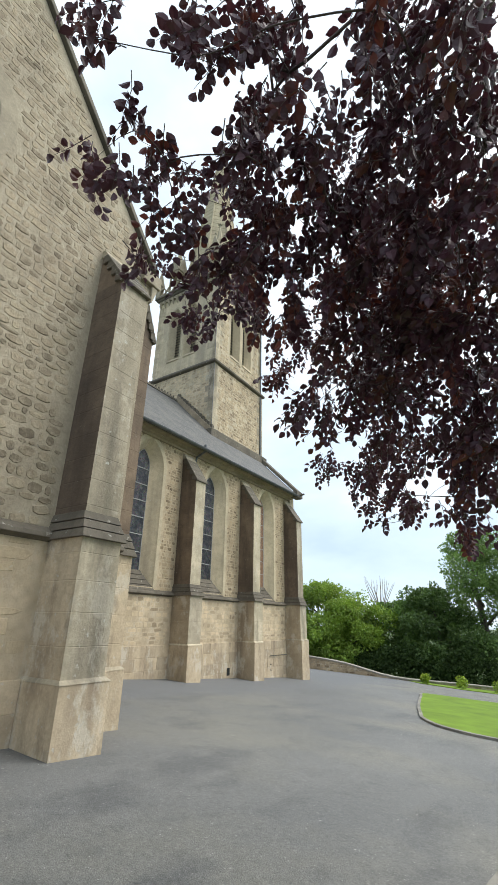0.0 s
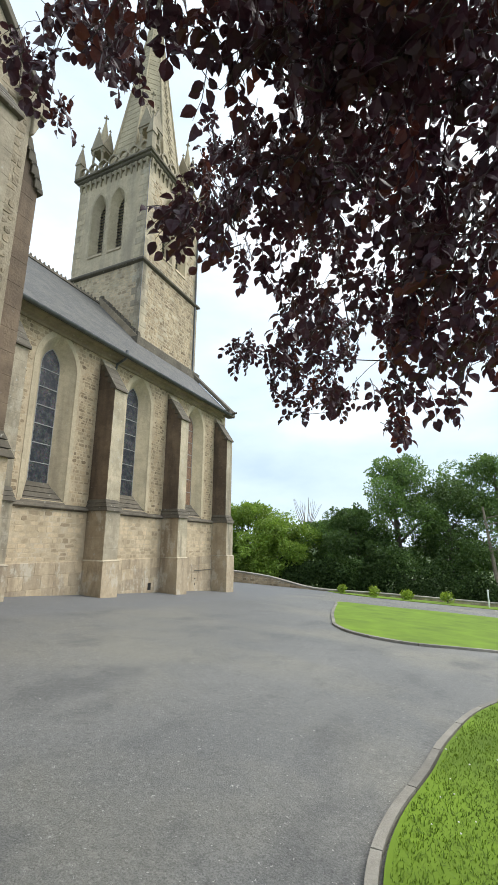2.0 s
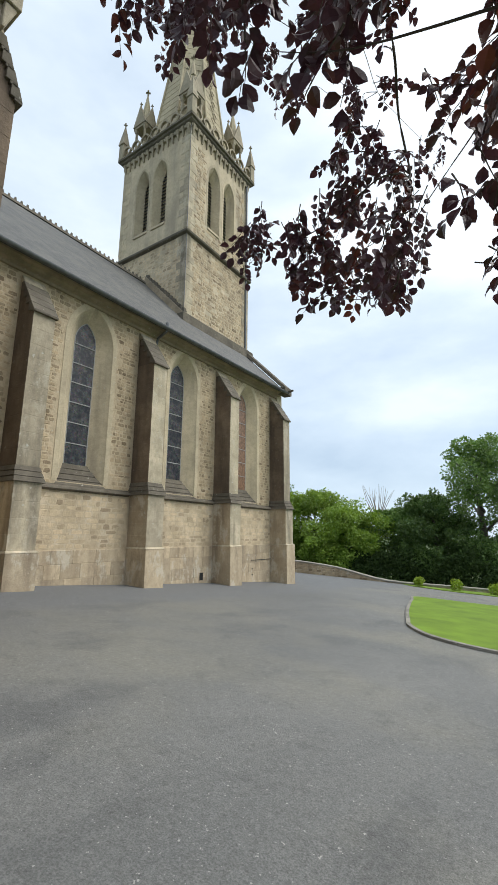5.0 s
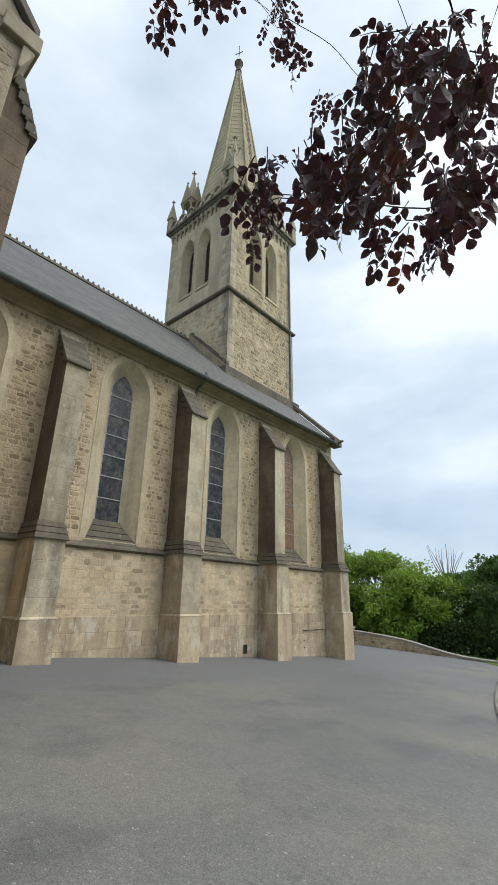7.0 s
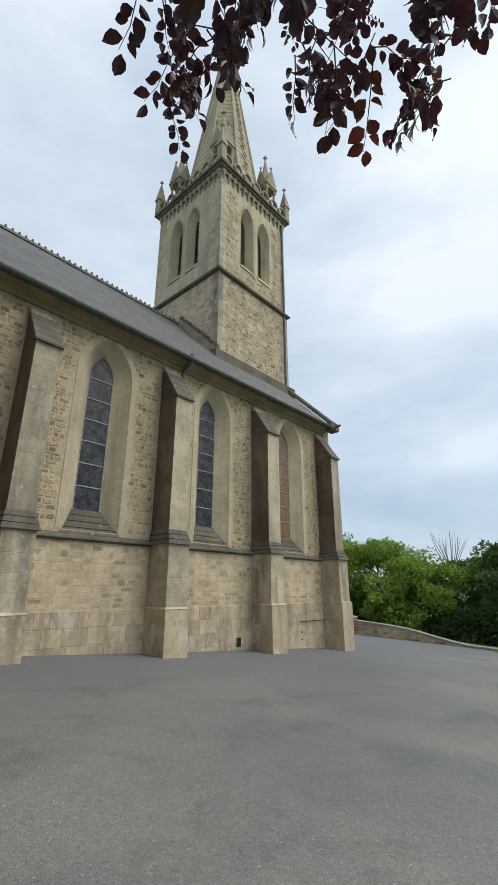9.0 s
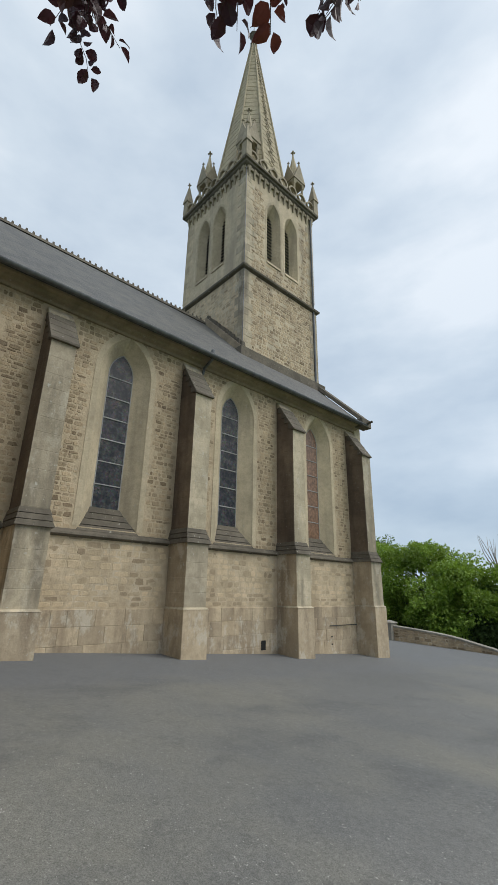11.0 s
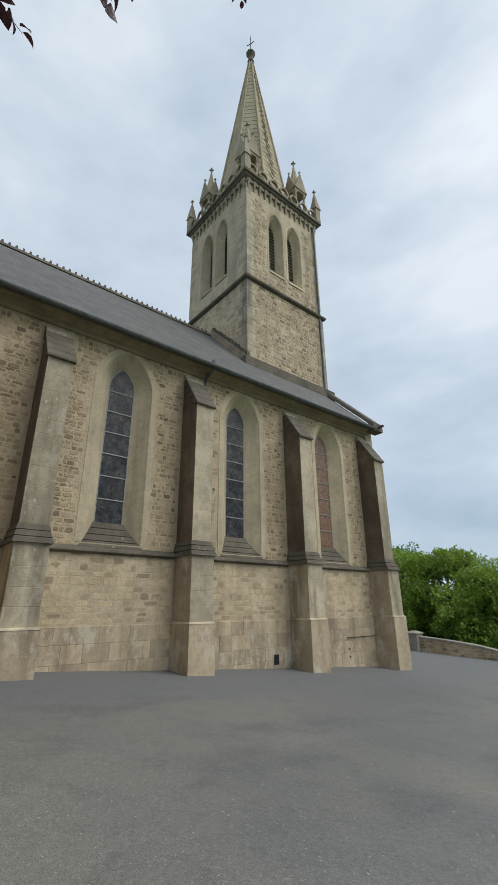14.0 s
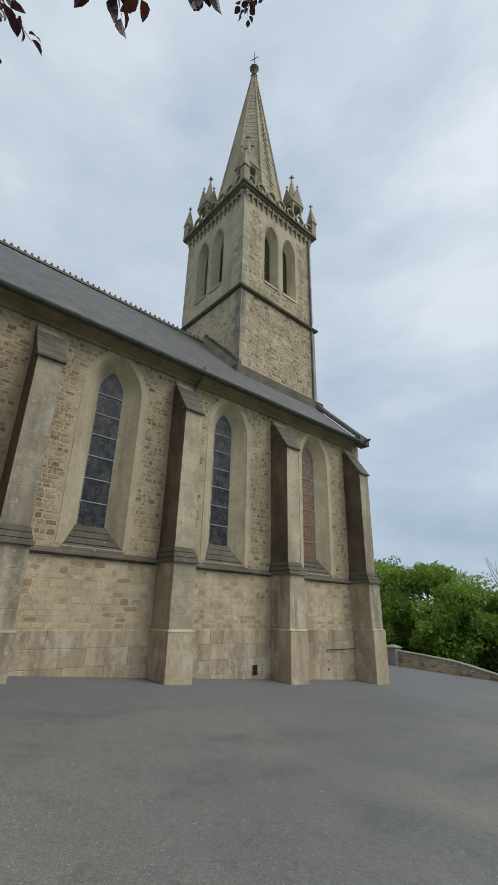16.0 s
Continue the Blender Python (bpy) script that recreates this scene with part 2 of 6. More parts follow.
def leafy(name, a, c, rough=0.5, trans=0.25, vary="island", scale=0.5):
    m, nt, b = material(name)
    if vary == "island":
        rnd = nt.nodes.new("ShaderNodeNewGeometry").outputs["Random Per Island"]
    else:
        rnd = nt.nodes.new("ShaderNodeObjectInfo").outputs["Random"]
    col = mixed(nt, rnd, a, c)
    col = mixed(nt, 0.6, col, mixed(nt, step(nt, noise_tex(nt, scale, 4), 0.3, 0.7), (0.6, 0.6, 0.6), (1.4, 1.4, 1.4)), "MULTIPLY")
    nt.links.new(col, b.inputs["Base Color"])
    b.inputs["Roughness"].default_value = rough
    t = nt.nodes.new("ShaderNodeBsdfTranslucent")
    nt.links.new(mixed(nt, 1.0, col, (1.5, 1.5, 1.1), "MULTIPLY"), t.inputs["Color"])
    mx = nt.nodes.new("ShaderNodeMixShader")
    mx.inputs[0].default_value = trans
    nt.links.new(b.outputs[0], mx.inputs[1])
    nt.links.new(t.outputs[0], mx.inputs[2])
    out = [n for n in nt.nodes if n.type == "OUTPUT_MATERIAL"][0]
    nt.links.new(mx.outputs[0], out.inputs[0])
    return m


GRASS = leafy("lawn_grass", (0.105, 0.185, 0.007), (0.15, 0.24, 0.011), 0.95, 0.1, scale=1.2)
BLADE = leafy("grass_blade", (0.072, 0.13, 0.008), (0.13, 0.20, 0.013), 0.8, 0.25, scale=3)
FIELD = leafy("rough_grass", (0.05, 0.08, 0.02), (0.08, 0.12, 0.03), 0.8, 0.1, scale=0.3)
BEECH = leafy("copper_beech_leaf", (0.032, 0.011, 0.021), (0.062, 0.018, 0.029), 0.5, 0.15, "island", 3)
BEECH_RED = leafy("copper_beech_young_leaf", (0.05, 0.015, 0.018), (0.11, 0.028, 0.022), 0.5, 0.25, "object", 3)
SHRUB = leafy("golden_shrub_leaf", (0.16, 0.26, 0.02), (0.30, 0.38, 0.04), 0.5, 0.3, scale=3)
GREENS = [leafy("woodland_leaf", (0.065, 0.13, 0.03), (0.16, 0.255, 0.06), 0.5, 0.3, scale=0.35),
          leafy("ash_leaf", (0.12, 0.21, 0.022), (0.24, 0.34, 0.05), 0.5, 0.3, scale=0.35),
          leafy("oak_leaf", (0.05, 0.10, 0.025), (0.12, 0.19, 0.05), 0.5, 0.3, scale=0.35)]
# Dark green of the leaf fill that stands for shade between trees.
GAP_FILL = leafy("dark_gap_fill_leaf", (0.022, 0.045, 0.010), (0.055, 0.095, 0.02), 0.95, 0.15, scale=0.5)

# leaded stained glass: small dull coloured panes
GLASS, nt, b = material("stained_glass")
vo = nt.nodes.new("ShaderNodeTexVoronoi")
vo.inputs["Scale"].default_value = 19.0
cg = nt.nodes.new("ShaderNodeNewGeometry")
nt.links.new(cg.outputs["Position"], vo.inputs["Vector"])
hs = nt.nodes.new("ShaderNodeHueSaturation")
hs.inputs["Saturation"].default_value, hs.inputs["Value"].default_value = 0.45, 0.11
nt.links.new(vo.outputs["Color"], hs.inputs["Color"])
ve = nt.nodes.new("ShaderNodeTexVoronoi")
ve.feature = "DISTANCE_TO_EDGE"
ve.inputs["Scale"].default_value = 19.0
nt.links.new(cg.outputs["Position"], ve.inputs["Vector"])
gc = mixed(nt, step(nt, noise_tex(nt, 4.5, 4), 0.36, 0.60), (0.012, 0.014, 0.022), hs.outputs["Color"])
gc = mixed(nt, step(nt, ve.outputs["Distance"], 0.03, 0.01), gc, (0.03, 0.03, 0.03))
nt.links.new(gc, b.inputs["Base Color"])
b.inputs["Roughness"].default_value, b.inputs["Transmission Weight"].default_value = 0.34, 0.2
b.inputs["Specular IOR Level"].default_value = 0.25
bumped(nt, b, vo.outputs["Distance"], 0.25, 0.01)
GLASS_BROWN = plain("brown_diamond_glass", (0.20, 0.115, 0.07), 0.3, 0, 0.5, 9)


# ---- mesh building ----
class Geo:
    def __init__(self):
        self.v, self.f, self.slot = [], [], []

    def add(self, verts, faces, slot=0):
        n = len(self.v)
        self.v += [tuple(p) for p in verts]
        self.f += [tuple(i + n for i in f) for f in faces]
        self.slot += [slot] * len(faces)
        return self

    def hexa(self, p, slot=0):
        """Eight corners: four below, four above, both counter-clockwise from above."""
        return self.add(p, [(3, 2, 1, 0), (4, 5, 6, 7), (0, 1, 5, 4), (1, 2, 6, 5), (2, 3, 7, 6), (3, 0, 4, 7)], slot)

    def box(self, x0, x1, y0, y1, z0, z1, slot=0):
        return self.hexa([(x0, y0, z0), (x1, y0, z0), (x1, y1, z0), (x0, y1, z0), (x0, y0, z1), (x1, y0, z1), (x1, y1, z1), (x0, y1, z1)], slot)

    def loft(self, rings, cap=True, slot=0):
        n = len(rings[0])
        verts = [p for r in rings for p in r]
        faces = [(k * n + i, k * n + (i + 1) % n, (k + 1) * n + (i + 1) % n, (k + 1) * n + i) for k in range(len(rings) - 1) for i in range(n)]
        if cap:
            faces += [tuple(reversed(range(n))), tuple((len(rings) - 1) * n + i for i in range(n))]
        return self.add(verts, faces, slot)

    def tube(self, pts, radii, n=8):
        rings = []
        pts = [Vector(p) for p in pts]
        for i, p in enumerate(pts):
            d = (pts[min(i + 1, len(pts) - 1)] - pts[max(i - 1, 0)]).normalized()
            a = d.orthogonal().normalized()
            c = d.cross(a)
            r = radii[i] if isinstance(radii, (list, tuple)) else radii
            rings.append([p + r * (math.cos(6.2832 * k / n) * a + math.sin(6.2832 * k / n) * c) for k in range(n)])
        return self.loft(rings)

    def mesh(self, name, mats):
        me = bpy.data.meshes.new(name)
        me.from_pydata(self.v, [], self.f)
        for m in mats if isinstance(mats, (list, tuple)) else [mats]:
            me.materials.append(m)
        if len(me.materials) > 1:
            me.polygons.foreach_set("material_index", self.slot)
        me.update()
        return me


def part(name, geo, mats, parent=None, label="", kind="", bevel=0.0, smooth=False):
    me = geo.mesh(name, mats) if isinstance(geo, Geo) else geo
    ob = new(name, me)
    ob.parent = parent
    if smooth:
        me.polygons.foreach_set("use_smooth", [True] * len(me.polygons))
    if bevel:
        md = ob.modifiers.new("bevel", "BEVEL")
        md.width, md.segments, md.limit_method = bevel, 2, "ANGLE"
    return tagged(ob, label, kind=kind)


def thing(name, label, category, group="", kind="", at=(0, 0, 0)):
    ob = new(name)
    ob.location = at
    return tagged(ob, label, category, group, kind)


rng = random.Random(7)


def soft(p, lo, hi):
    if p < lo:
        return lo - 1.5 * math.tanh((lo - p) / 1.5)
    return hi + math.tanh(p - hi) if p > hi else p


def gz(x, y):
    """Height of the yard: it falls gently away from the church and towards the west front."""
    return soft(0.486 - 0.053 * x - 0.07 * y, -2.4, 1.4)


def grow_uv(ob, du, dv):
    """Planar UVs in metres along du and dv."""
    me = ob.data
    uv = me.uv_layers.new(name="uv")
    for lp in me.loops:
        p = me.vertices[lp.vertex_index].co
        uv.data[lp.index].uv = (p.dot(du), p.dot(dv))


STONE_MESHES = []
for k in range(6):
    g = Geo()
    j = lambda s=0.06: rng.uniform(-s, s)
    base = [(x + j(), y + j(), 0) for x, y in ((-0.47, -0.3), (-0.2, -0.5), (0.25, -0.48), (0.48, -0.2), (0.46, 0.28), (0.18, 0.5), (-0.26, 0.48), (-0.5, 0.18))]
    top = [(x * 0.88, y * 0.84, 1 + j(0.3)) for x, y, _ in base]
    g.loft([base, top])
    STONE_MESHES.append(g.mesh("stone", RUBBLE_PIECE))


def rubble(geo, u0, u1, v0, v1, put, skip, su, sv, deep=(0.006, 0.022), pieces=None, keep=1.0, gap=0.02):
    """Coursed rubble over a wall: put(u, v, d) gives the place of a point d proud of the wall."""
    v = v0
    while v < v1 - 0.04:
        h = min(sv * rng.uniform(0.65, 1.4), v1 - v)
        u = u0 - rng.uniform(0, su * 0.5)
        while u < u1:
            w = su * rng.uniform(0.5, 1.6)
            a, c = max(u, u0) + gap * rng.uniform(0.5, 1.5), min(u + w, u1) - gap * rng.uniform(0.5, 1.5)
            e, f = v + gap * rng.uniform(0.3, 1.4), v + h - gap * rng.uniform(0.3, 1.4)
            u += w
            if c - a < 0.05 or f - e < 0.03 or rng.random() > keep or skip(a, c, e, f):
                continue
            d = rng.uniform(*deep)
            if pieces is not None and len(pieces) < 300:
                pieces.append((0.5 * (a + c), 0.5 * (e + f), c - a, f - e, d))
                continue
            k = lambda: rng.uniform(-0.09, 0.09)
            mu, mv = 0.5 * (a + c), 0.5 * (e + f)
            q = [(mu + (c - a) * (x + k()), mv + (f - e) * (y + k())) for x, y in ((-0.46, -0.4), (0.0, -0.5), (0.46, -0.38), (0.5, 0.1), (0.4, 0.46), (-0.05, 0.5), (-0.45, 0.4))]
            n = len(q)
            geo.add([put(x, y, -0.004) for x, y in q] + [put(mu + (x - mu) * 0.88, mv + (y - mv) * 0.84, d * rng.uniform(0.7, 1.3)) for x, y in q],
                    [tuple(range(n, 2 * n))] + [(i, (i + 1) % n, n + (i + 1) % n, n + i) for i in range(n)])
        v += h


def stone_pieces(pieces, parent, turn):
    """Stones of their own: turn(u, v) gives the pose with x along the wall and z out of it."""
    for n, (u, v, w, h, d) in enumerate(pieces):
        ob = new("stone", STONE_MESHES[n % 6])
        ob.parent = parent
        ob.matrix_basis = turn(u, v) @ Matrix.Diagonal((w, h, d + 0.004, 1))


def lancet(cy, half, zs, spring, apex, n=9):
    """Outline of a pointed opening from its lower left, over the point, to its lower right."""
    rise = apex - spring
    r = (half * half + rise * rise) / (2 * half)
    top = math.asin(min(1, rise / r))
    left = [(cy - half, zs)] + [(cy - half + r - r * math.cos(top * k / n), spring + r * math.sin(top * k / n)) for k in range(n + 1)]
    return left + [(2 * cy - y, z) for y, z in reversed(left[:-1])]


def wall_with_lancets(geo, put, u0, u1, v0, v1, openings, deep):
    """A wall face with pointed holes and splayed reveals. openings: (outer outline, inner outline)."""
    edge = u0
    for i, (outer, inner) in enumerate(openings):
        mid = outer[len(outer) // 2][0]
        nxt = u1 if i + 1 == len(openings) else 0.5 * (mid + openings[i + 1][0][len(outer) // 2][0])
        h = len(outer) // 2
        for side, lim in ((outer[:h + 1], edge), (outer[h:], nxt)):
            for (a, c), (e, f) in zip(side[:-1], side[1:]):
                geo.add([put(lim, c, 0), put(a, c, 0), put(e, f, 0), put(lim, f, 0)], [(0, 1, 2, 3) if lim == edge else (3, 2, 1, 0)])
        zs, za = outer[0][1], outer[h][1]
        geo.add([put(edge, v0, 0), put(nxt, v0, 0), put(nxt, zs, 0), put(edge, zs, 0)], [(0, 1, 2, 3)])
        geo.add([put(edge, za, 0), put(nxt, za, 0), put(nxt, v1, 0), put(edge, v1, 0)], [(0, 1, 2, 3)])
        edge = nxt


def reveal(geo, put, outer, inner, deep):
    n = len(outer)
    geo.add([put(*p, 0) for p in outer] + [put(*p, -deep) for p in inner], [(i + 1, i, n + i, n + i + 1) for i in range(n - 1)])


def arch_band(geo, put, outer, wide, proud):
    """Dressed jamb and arch stones round an opening."""
    h = len(outer) // 2
    my = outer[h][0]
    half, za, zb = my - outer[0][0], outer[h][1], outer[1][1]
    big = lancet(my, half + wide, outer[0][1], zb, za + wide * 1.35, h - 1)
    n = len(outer)
    geo.add([put(*p, proud) for p in outer] + [put(*p, proud) for p in big] + [put(*p, -0.01) for p in big],
            [(i, i + 1, n + i + 1, n + i) for i in range(n - 1)] + [(n + i, n + i + 1, 2 * n + i + 1, 2 * n + i) for i in range(n - 1)])


# ---- ground ----
def sheet(name, xs, ys, height, mat, inside=lambda x, y: True):
    g = Geo()
    idx = {}
    for i in range(len(xs) - 1):
        for j in range(len(ys) - 1):
            if not inside(0.5 * (xs[i] + xs[i + 1]), 0.5 * (ys[j] + ys[j + 1])):
                continue
            q = []
            for a, c in ((i, j), (i + 1, j), (i + 1, j + 1), (i, j + 1)):
                if (a, c) not in idx:
                    idx[a, c] = len(g.v)
                    g.v.append((xs[a], ys[c], height(xs[a], ys[c])))
                q.append(idx[a, c])
            g.f.append(tuple(q))
            g.slot.append(0)
    return part(name, g, mat)


far = [150, 300, 700, 2000]
grid = [-f for f in reversed(far)] + [k * 3 - 90 for k in range(61)] + far
tagged(sheet("ground", grid, grid, lambda x, y: gz(x, y) - 0.12 - (0.6 if y > 46 else 0), FIELD), "rough green grass running down to the woodland", "ground", kind="structure")

WALL_LINE = [(-17.3, 33.7), (-14.0, 34.6), (-10.5, 35.4), (-6.0, 36.8), (0.4, 39.1), (16.0, 44.5)]


def wall_y(x):
    for (a, c), (e, f) in zip(WALL_LINE[:-1], WALL_LINE[1:]):
        if a <= x <= e:
            return c + (f - c) * (x - a) / (e - a)
    return WALL_LINE[0][1] + 8 if x < WALL_LINE[0][0] else WALL_LINE[-1][1]


yard_x = [k * 0.75 - 45 for k in range(86)]
yard_y = [k * 0.75 - 30 for k in range(101)]
tagged(sheet("asphalt_yard", yard_x, yard_y, lambda x, y: gz(x, y) + 0.012 * noise.noise(Vector((x * 0.4, y * 0.4, 0))), ASPHALT, lambda x, y: y < wall_y(x) + 0.2),
       "worn grey asphalt yard with tan lanes and darker patches", "asphalt", kind="structure")

# ---- church ----
church = thing("church", "beige limestone village church with slate roof and spired tower", "church")
XU, XL, XP = -12.18, -12.13, -12.07        # faces of the upper wall, lower wall and plinth
BAYS = [9.58, 13.87, 18.26, 22.72]         # buttress centres
WINDOWS = [7.3, 11.68, 15.95, 20.45]       # window centres
Y0, Y1, EAVE, STRING = 5.0, 23.05, 9.0, 3.02

put_nave = lambda u, v, d: (XU + d, u, v)
holes = [(lancet(c, 0.79, 3.2, 7.65, 8.84), lancet(c, 0.385, 3.78, 7.75, 8.42)) for c in WINDOWS]
g = Geo()
wall_with_lancets(g, put_nave, Y0, Y1, STRING, EAVE, holes, 0.4)
g.box(XU - 0.8, XL, Y0, Y1, -1.2, STRING)
g.box(-21.62, -20.9, Y0, Y1, -1.2, EAVE)
nave_wall = part("nave_wall", g, [MORTAR], church, "buff lime-mortar rubble wall")
g = Geo()


def clear_of_nave(a, c, e, f):
    for w in WINDOWS:
        if abs(0.5 * (a + c) - w) < 0.5 * (c - a) + (0.98 if f < 8.0 else 0.98 - (f - 8.0) * 0.7) and f > 3.1:
            return True
    return any(abs(0.5 * (a + c) - k) < 0.5 * (c - a) + 0.33 for k in BAYS)


rubble(g, Y0 + 0.3, Y1, 3.12, EAVE - 0.12, put_nave, clear_of_nave, 0.19, 0.115, (0.003, 0.011), None, 0.97, 0.012)
part("rubble_facing", g, RUBBLE, nave_wall, "coursed tan and brown rubble stones", "stuff")
g = Geo()
rubble(g, Y0 + 0.3, Y1, 1.32, 2.95, lambda u, v, d: (XL + d, u, v), lambda a, c, e, f: any(abs(0.5 * (a + c) - k) < 0.5 * (c - a) + 0.37 for k in BAYS),
       0.30, 0.145, (0.003, 0.009), None, 0.98, 0.008)
lower = Geo()
lower.box(XL - 0.02, XL + 0.004, Y0, Y1, 1.25, 2.96)
lower_wall = part("lower_wall", lower, LIME, church, "pale limewashed lower wall")
part("limewashed_facing", g, LIMESTONES, lower_wall, "faint limewashed stones", "stuff")

# plinth of large blocks
plinth = part("plinth", Geo().box(XP - 0.3, XP - 0.012, Y0, Y1, -1.4, 1.28), MORTAR, church, "cement-washed plinth of large blocks")
BLOCKS = []
for k in range(4):
    q = Geo()
    t = [rng.uniform(-0.012, 0.012) for _ in range(8)]
    q.loft([[(-0.5, -0.5, 0), (0.5, -0.5, 0), (0.5, 0.5, 0), (-0.5, 0.5, 0)], [(-0.5, -0.5, 0.7), (0.5, -0.5, 0.7), (0.5, 0.5, 0.7), (-0.5, 0.5, 0.7)],
            [(-0.487 + t[0], -0.48 + t[1], 1), (0.487 + t[2], -0.48 + t[3], 1), (0.487 + t[4], 0.48 + t[5], 1), (-0.487 + t[6], 0.48 + t[7], 1)]])
    BLOCKS.append(q.mesh("block", PLINTH))
TO_X = Matrix(((0, 0, 1, 0), (1, 0, 0, 0), (0, 1, 0, 0), (0, 0, 0, 1)))       # x along y, z out to +x
TO_Y = Matrix(((-1, 0, 0, 0), (0, 0, 1, 0), (0, 1, 0, 0), (0, 0, 0, 1)))      # z out to +y
TO_NY = Matrix(((1, 0, 0, 0), (0, 0, -1, 0), (0, 1, 0, 0), (0, 0, 0, 1)))     # z out to -y


def block_course(parent, u0, u1, v0, v1, base, turn, wide):
    u = u0
    while u < u1 - 0.05:
        w = min(wide * rng.uniform(0.6, 1.35), u1 - u)
        if u1 - u - w < 0.15:
            w = u1 - u
        ob = new("block", BLOCKS[rng.randrange(4)])
        ob.parent = parent
        ob.matrix_basis = Matrix.Translation(base(u + w / 2, (v0 + v1) / 2)) @ turn @ Matrix.Diagonal((w - 0.004, v1 - v0 - 0.004, 0.014 + rng.uniform(0, 0.004), 1))
        u += w


edges = [Y0] + [e for k in BAYS[:-1] for e in (k - 0.41, k + 0.41)] + [BAYS[3] - 0.41]
for a, c in zip(edges[0::2], edges[1::2]):
    for v0, v1 in ((-0.75, -0.28), (-0.28, 0.12), (0.12, 0.5), (0.5, 0.9), (0.9, 1.28)):
        block_course(plinth, a, c, v0, v1, lambda u, v: (XP - 0.012, u, v), TO_X, 0.62)

# string course, broken forward round the buttresses
g = Geo()
for a, c in zip(edges[0::2], edges[1::2]):
    prof = [(XU, 3.12), (XP + 0.05, 3.03), (XP + 0.07, 2.97), (XL + 0.02, 2.92)]
    g.loft([[(x, y, z) for x, z in prof] + [(XU - 0.1, y, 2.92), (XU - 0.1, y, 3.12)] for y in (a, c)])
part("string_course", g, TRIM, church, "dark weathered string course", bevel=0.01)


def buttress(cy, wall, ground, levels, out, parent=church):
    """levels: plinth top, string, upper top, wall end; out: how far plinth, lower and upper stage stand out."""
    p, s, t, w = levels
    o = thing("buttress", "", "")
    o.parent = parent
    o["label"] = "stepped limestone buttress, sides darkened by stain and painted shade"

    def stage(name, z0, z1, d, h, mats, **kw):
        q = Geo()
        ring = lambda z, i: [(-0.1, -h + i, z), (d - i, -h + i, z), (d - i, h - i, z), (-0.1, h - i, z)]
        rings, z = [ring(z0, 0)], z0
        while z < z1 - 0.6 and name != "base":
            z += rng.uniform(0.36, 0.46)
            rings += [ring(z - 0.008, 0), ring(z - 0.003, 0.004), ring(z + 0.003, 0.004), ring(z + 0.008, 0)]
        rings.append(ring(z1, 0))
        q.loft(rings)
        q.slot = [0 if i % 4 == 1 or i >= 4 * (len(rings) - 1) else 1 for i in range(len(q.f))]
        return part(name, q, mats, o, **kw)

    stage("base", ground - 0.4, p, out[0], 0.40, [PLINTH, PLINTH], label="cement-washed base")
    q = Geo()
    q.hexa([(0, -0.41, p), (out[0] + 0.012, -0.41, p), (out[0] + 0.012, 0.41, p), (0, 0.41, p), (0, -0.37, p + 0.05), (out[1] + 0.005, -0.37, p + 0.05), (out[1] + 0.005, 0.37, p + 0.05), (0, 0.37, p + 0.05)])
    part("base_cap", q, BUTTRESS, o)
    stage("lower_shaft", p, s, out[1], 0.355, [BUTTRESS, PLINTH], label="grey lower shaft")
    for k in range(3):
        q = Geo()
        f = k / 3
        d0 = out[1] + 0.08 - f * (out[1] - out[2] + 0.08)
        h0 = 0.42 - f * 0.09
        z = s - 0.05 + k * 0.14
        q.hexa([(-0.1, -h0, z), (d0, -h0, z), (d0, h0, z), (-0.1, h0, z), (-0.1, -h0 + 0.04, z + 0.13), (d0 - 0.06, -h0 + 0.04, z + 0.13), (d0 - 0.06, h0 - 0.04, z + 0.13), (-0.1, h0 - 0.04, z + 0.13)])
        part("set_off_slab", q, TRIM, o, "dark weathered set-off slab", bevel=0.01)
    # Side faces take the darker stone, which holds their shade with the stain.
    stage("upper_shaft", s, t, out[2], 0.305, [BUTTRESS, SIDE], label="grey shaft, sides coloured brown for stain and shade")
    q = Geo()
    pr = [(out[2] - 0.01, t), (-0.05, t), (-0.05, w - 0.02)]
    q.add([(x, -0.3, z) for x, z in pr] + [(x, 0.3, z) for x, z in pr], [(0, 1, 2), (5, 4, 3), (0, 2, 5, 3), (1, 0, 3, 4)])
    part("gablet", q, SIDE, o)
    n = 5
    for k in range(n):
        q = Geo()
        x1, x0 = out[2] + 0.08 - k * (out[2] + 0.02) / n, out[2] + 0.06 - (k + 1.25) * (out[2] + 0.02) / n
        z0, z1 = t + k * (w - t) / n, t + (k + 0.95) * (w - t) / n
        h = 0.355 if k < 4 else 0.33
        q.hexa([(x0 - 0.05, -h, z0), (x1, -h, z0), (x1, h, z0), (x0 - 0.05, h, z0), (x0 - 0.05, -h, z1), (x0 + 0.06, -h, z1), (x0 + 0.06, h, z1), (x0 - 0.05, h, z1)])
        q.hexa([(x1 - 0.12, -h, z0 - 0.05), (x1, -h, z0 - 0.05), (x1, h, z0 - 0.05), (x1 - 0.12, h, z0 - 0.05), (x1 - 0.12, -h, z0), (x1, -h, z0), (x1, h, z0), (x1 - 0.12, h, z0)])
        part("weathering_slab", q, BUTTRESS if k == 4 else TRIM, o, "weathered sloping slab", bevel=0.008)
    o.matrix_basis = wall
    return o


for k in BAYS:
    buttress(k, Matrix.Translation((XU, k, 0)), gz(-11.2, k), (1.28, STRING, 7.48, 8.75), (1.0, 0.93, 0.82))

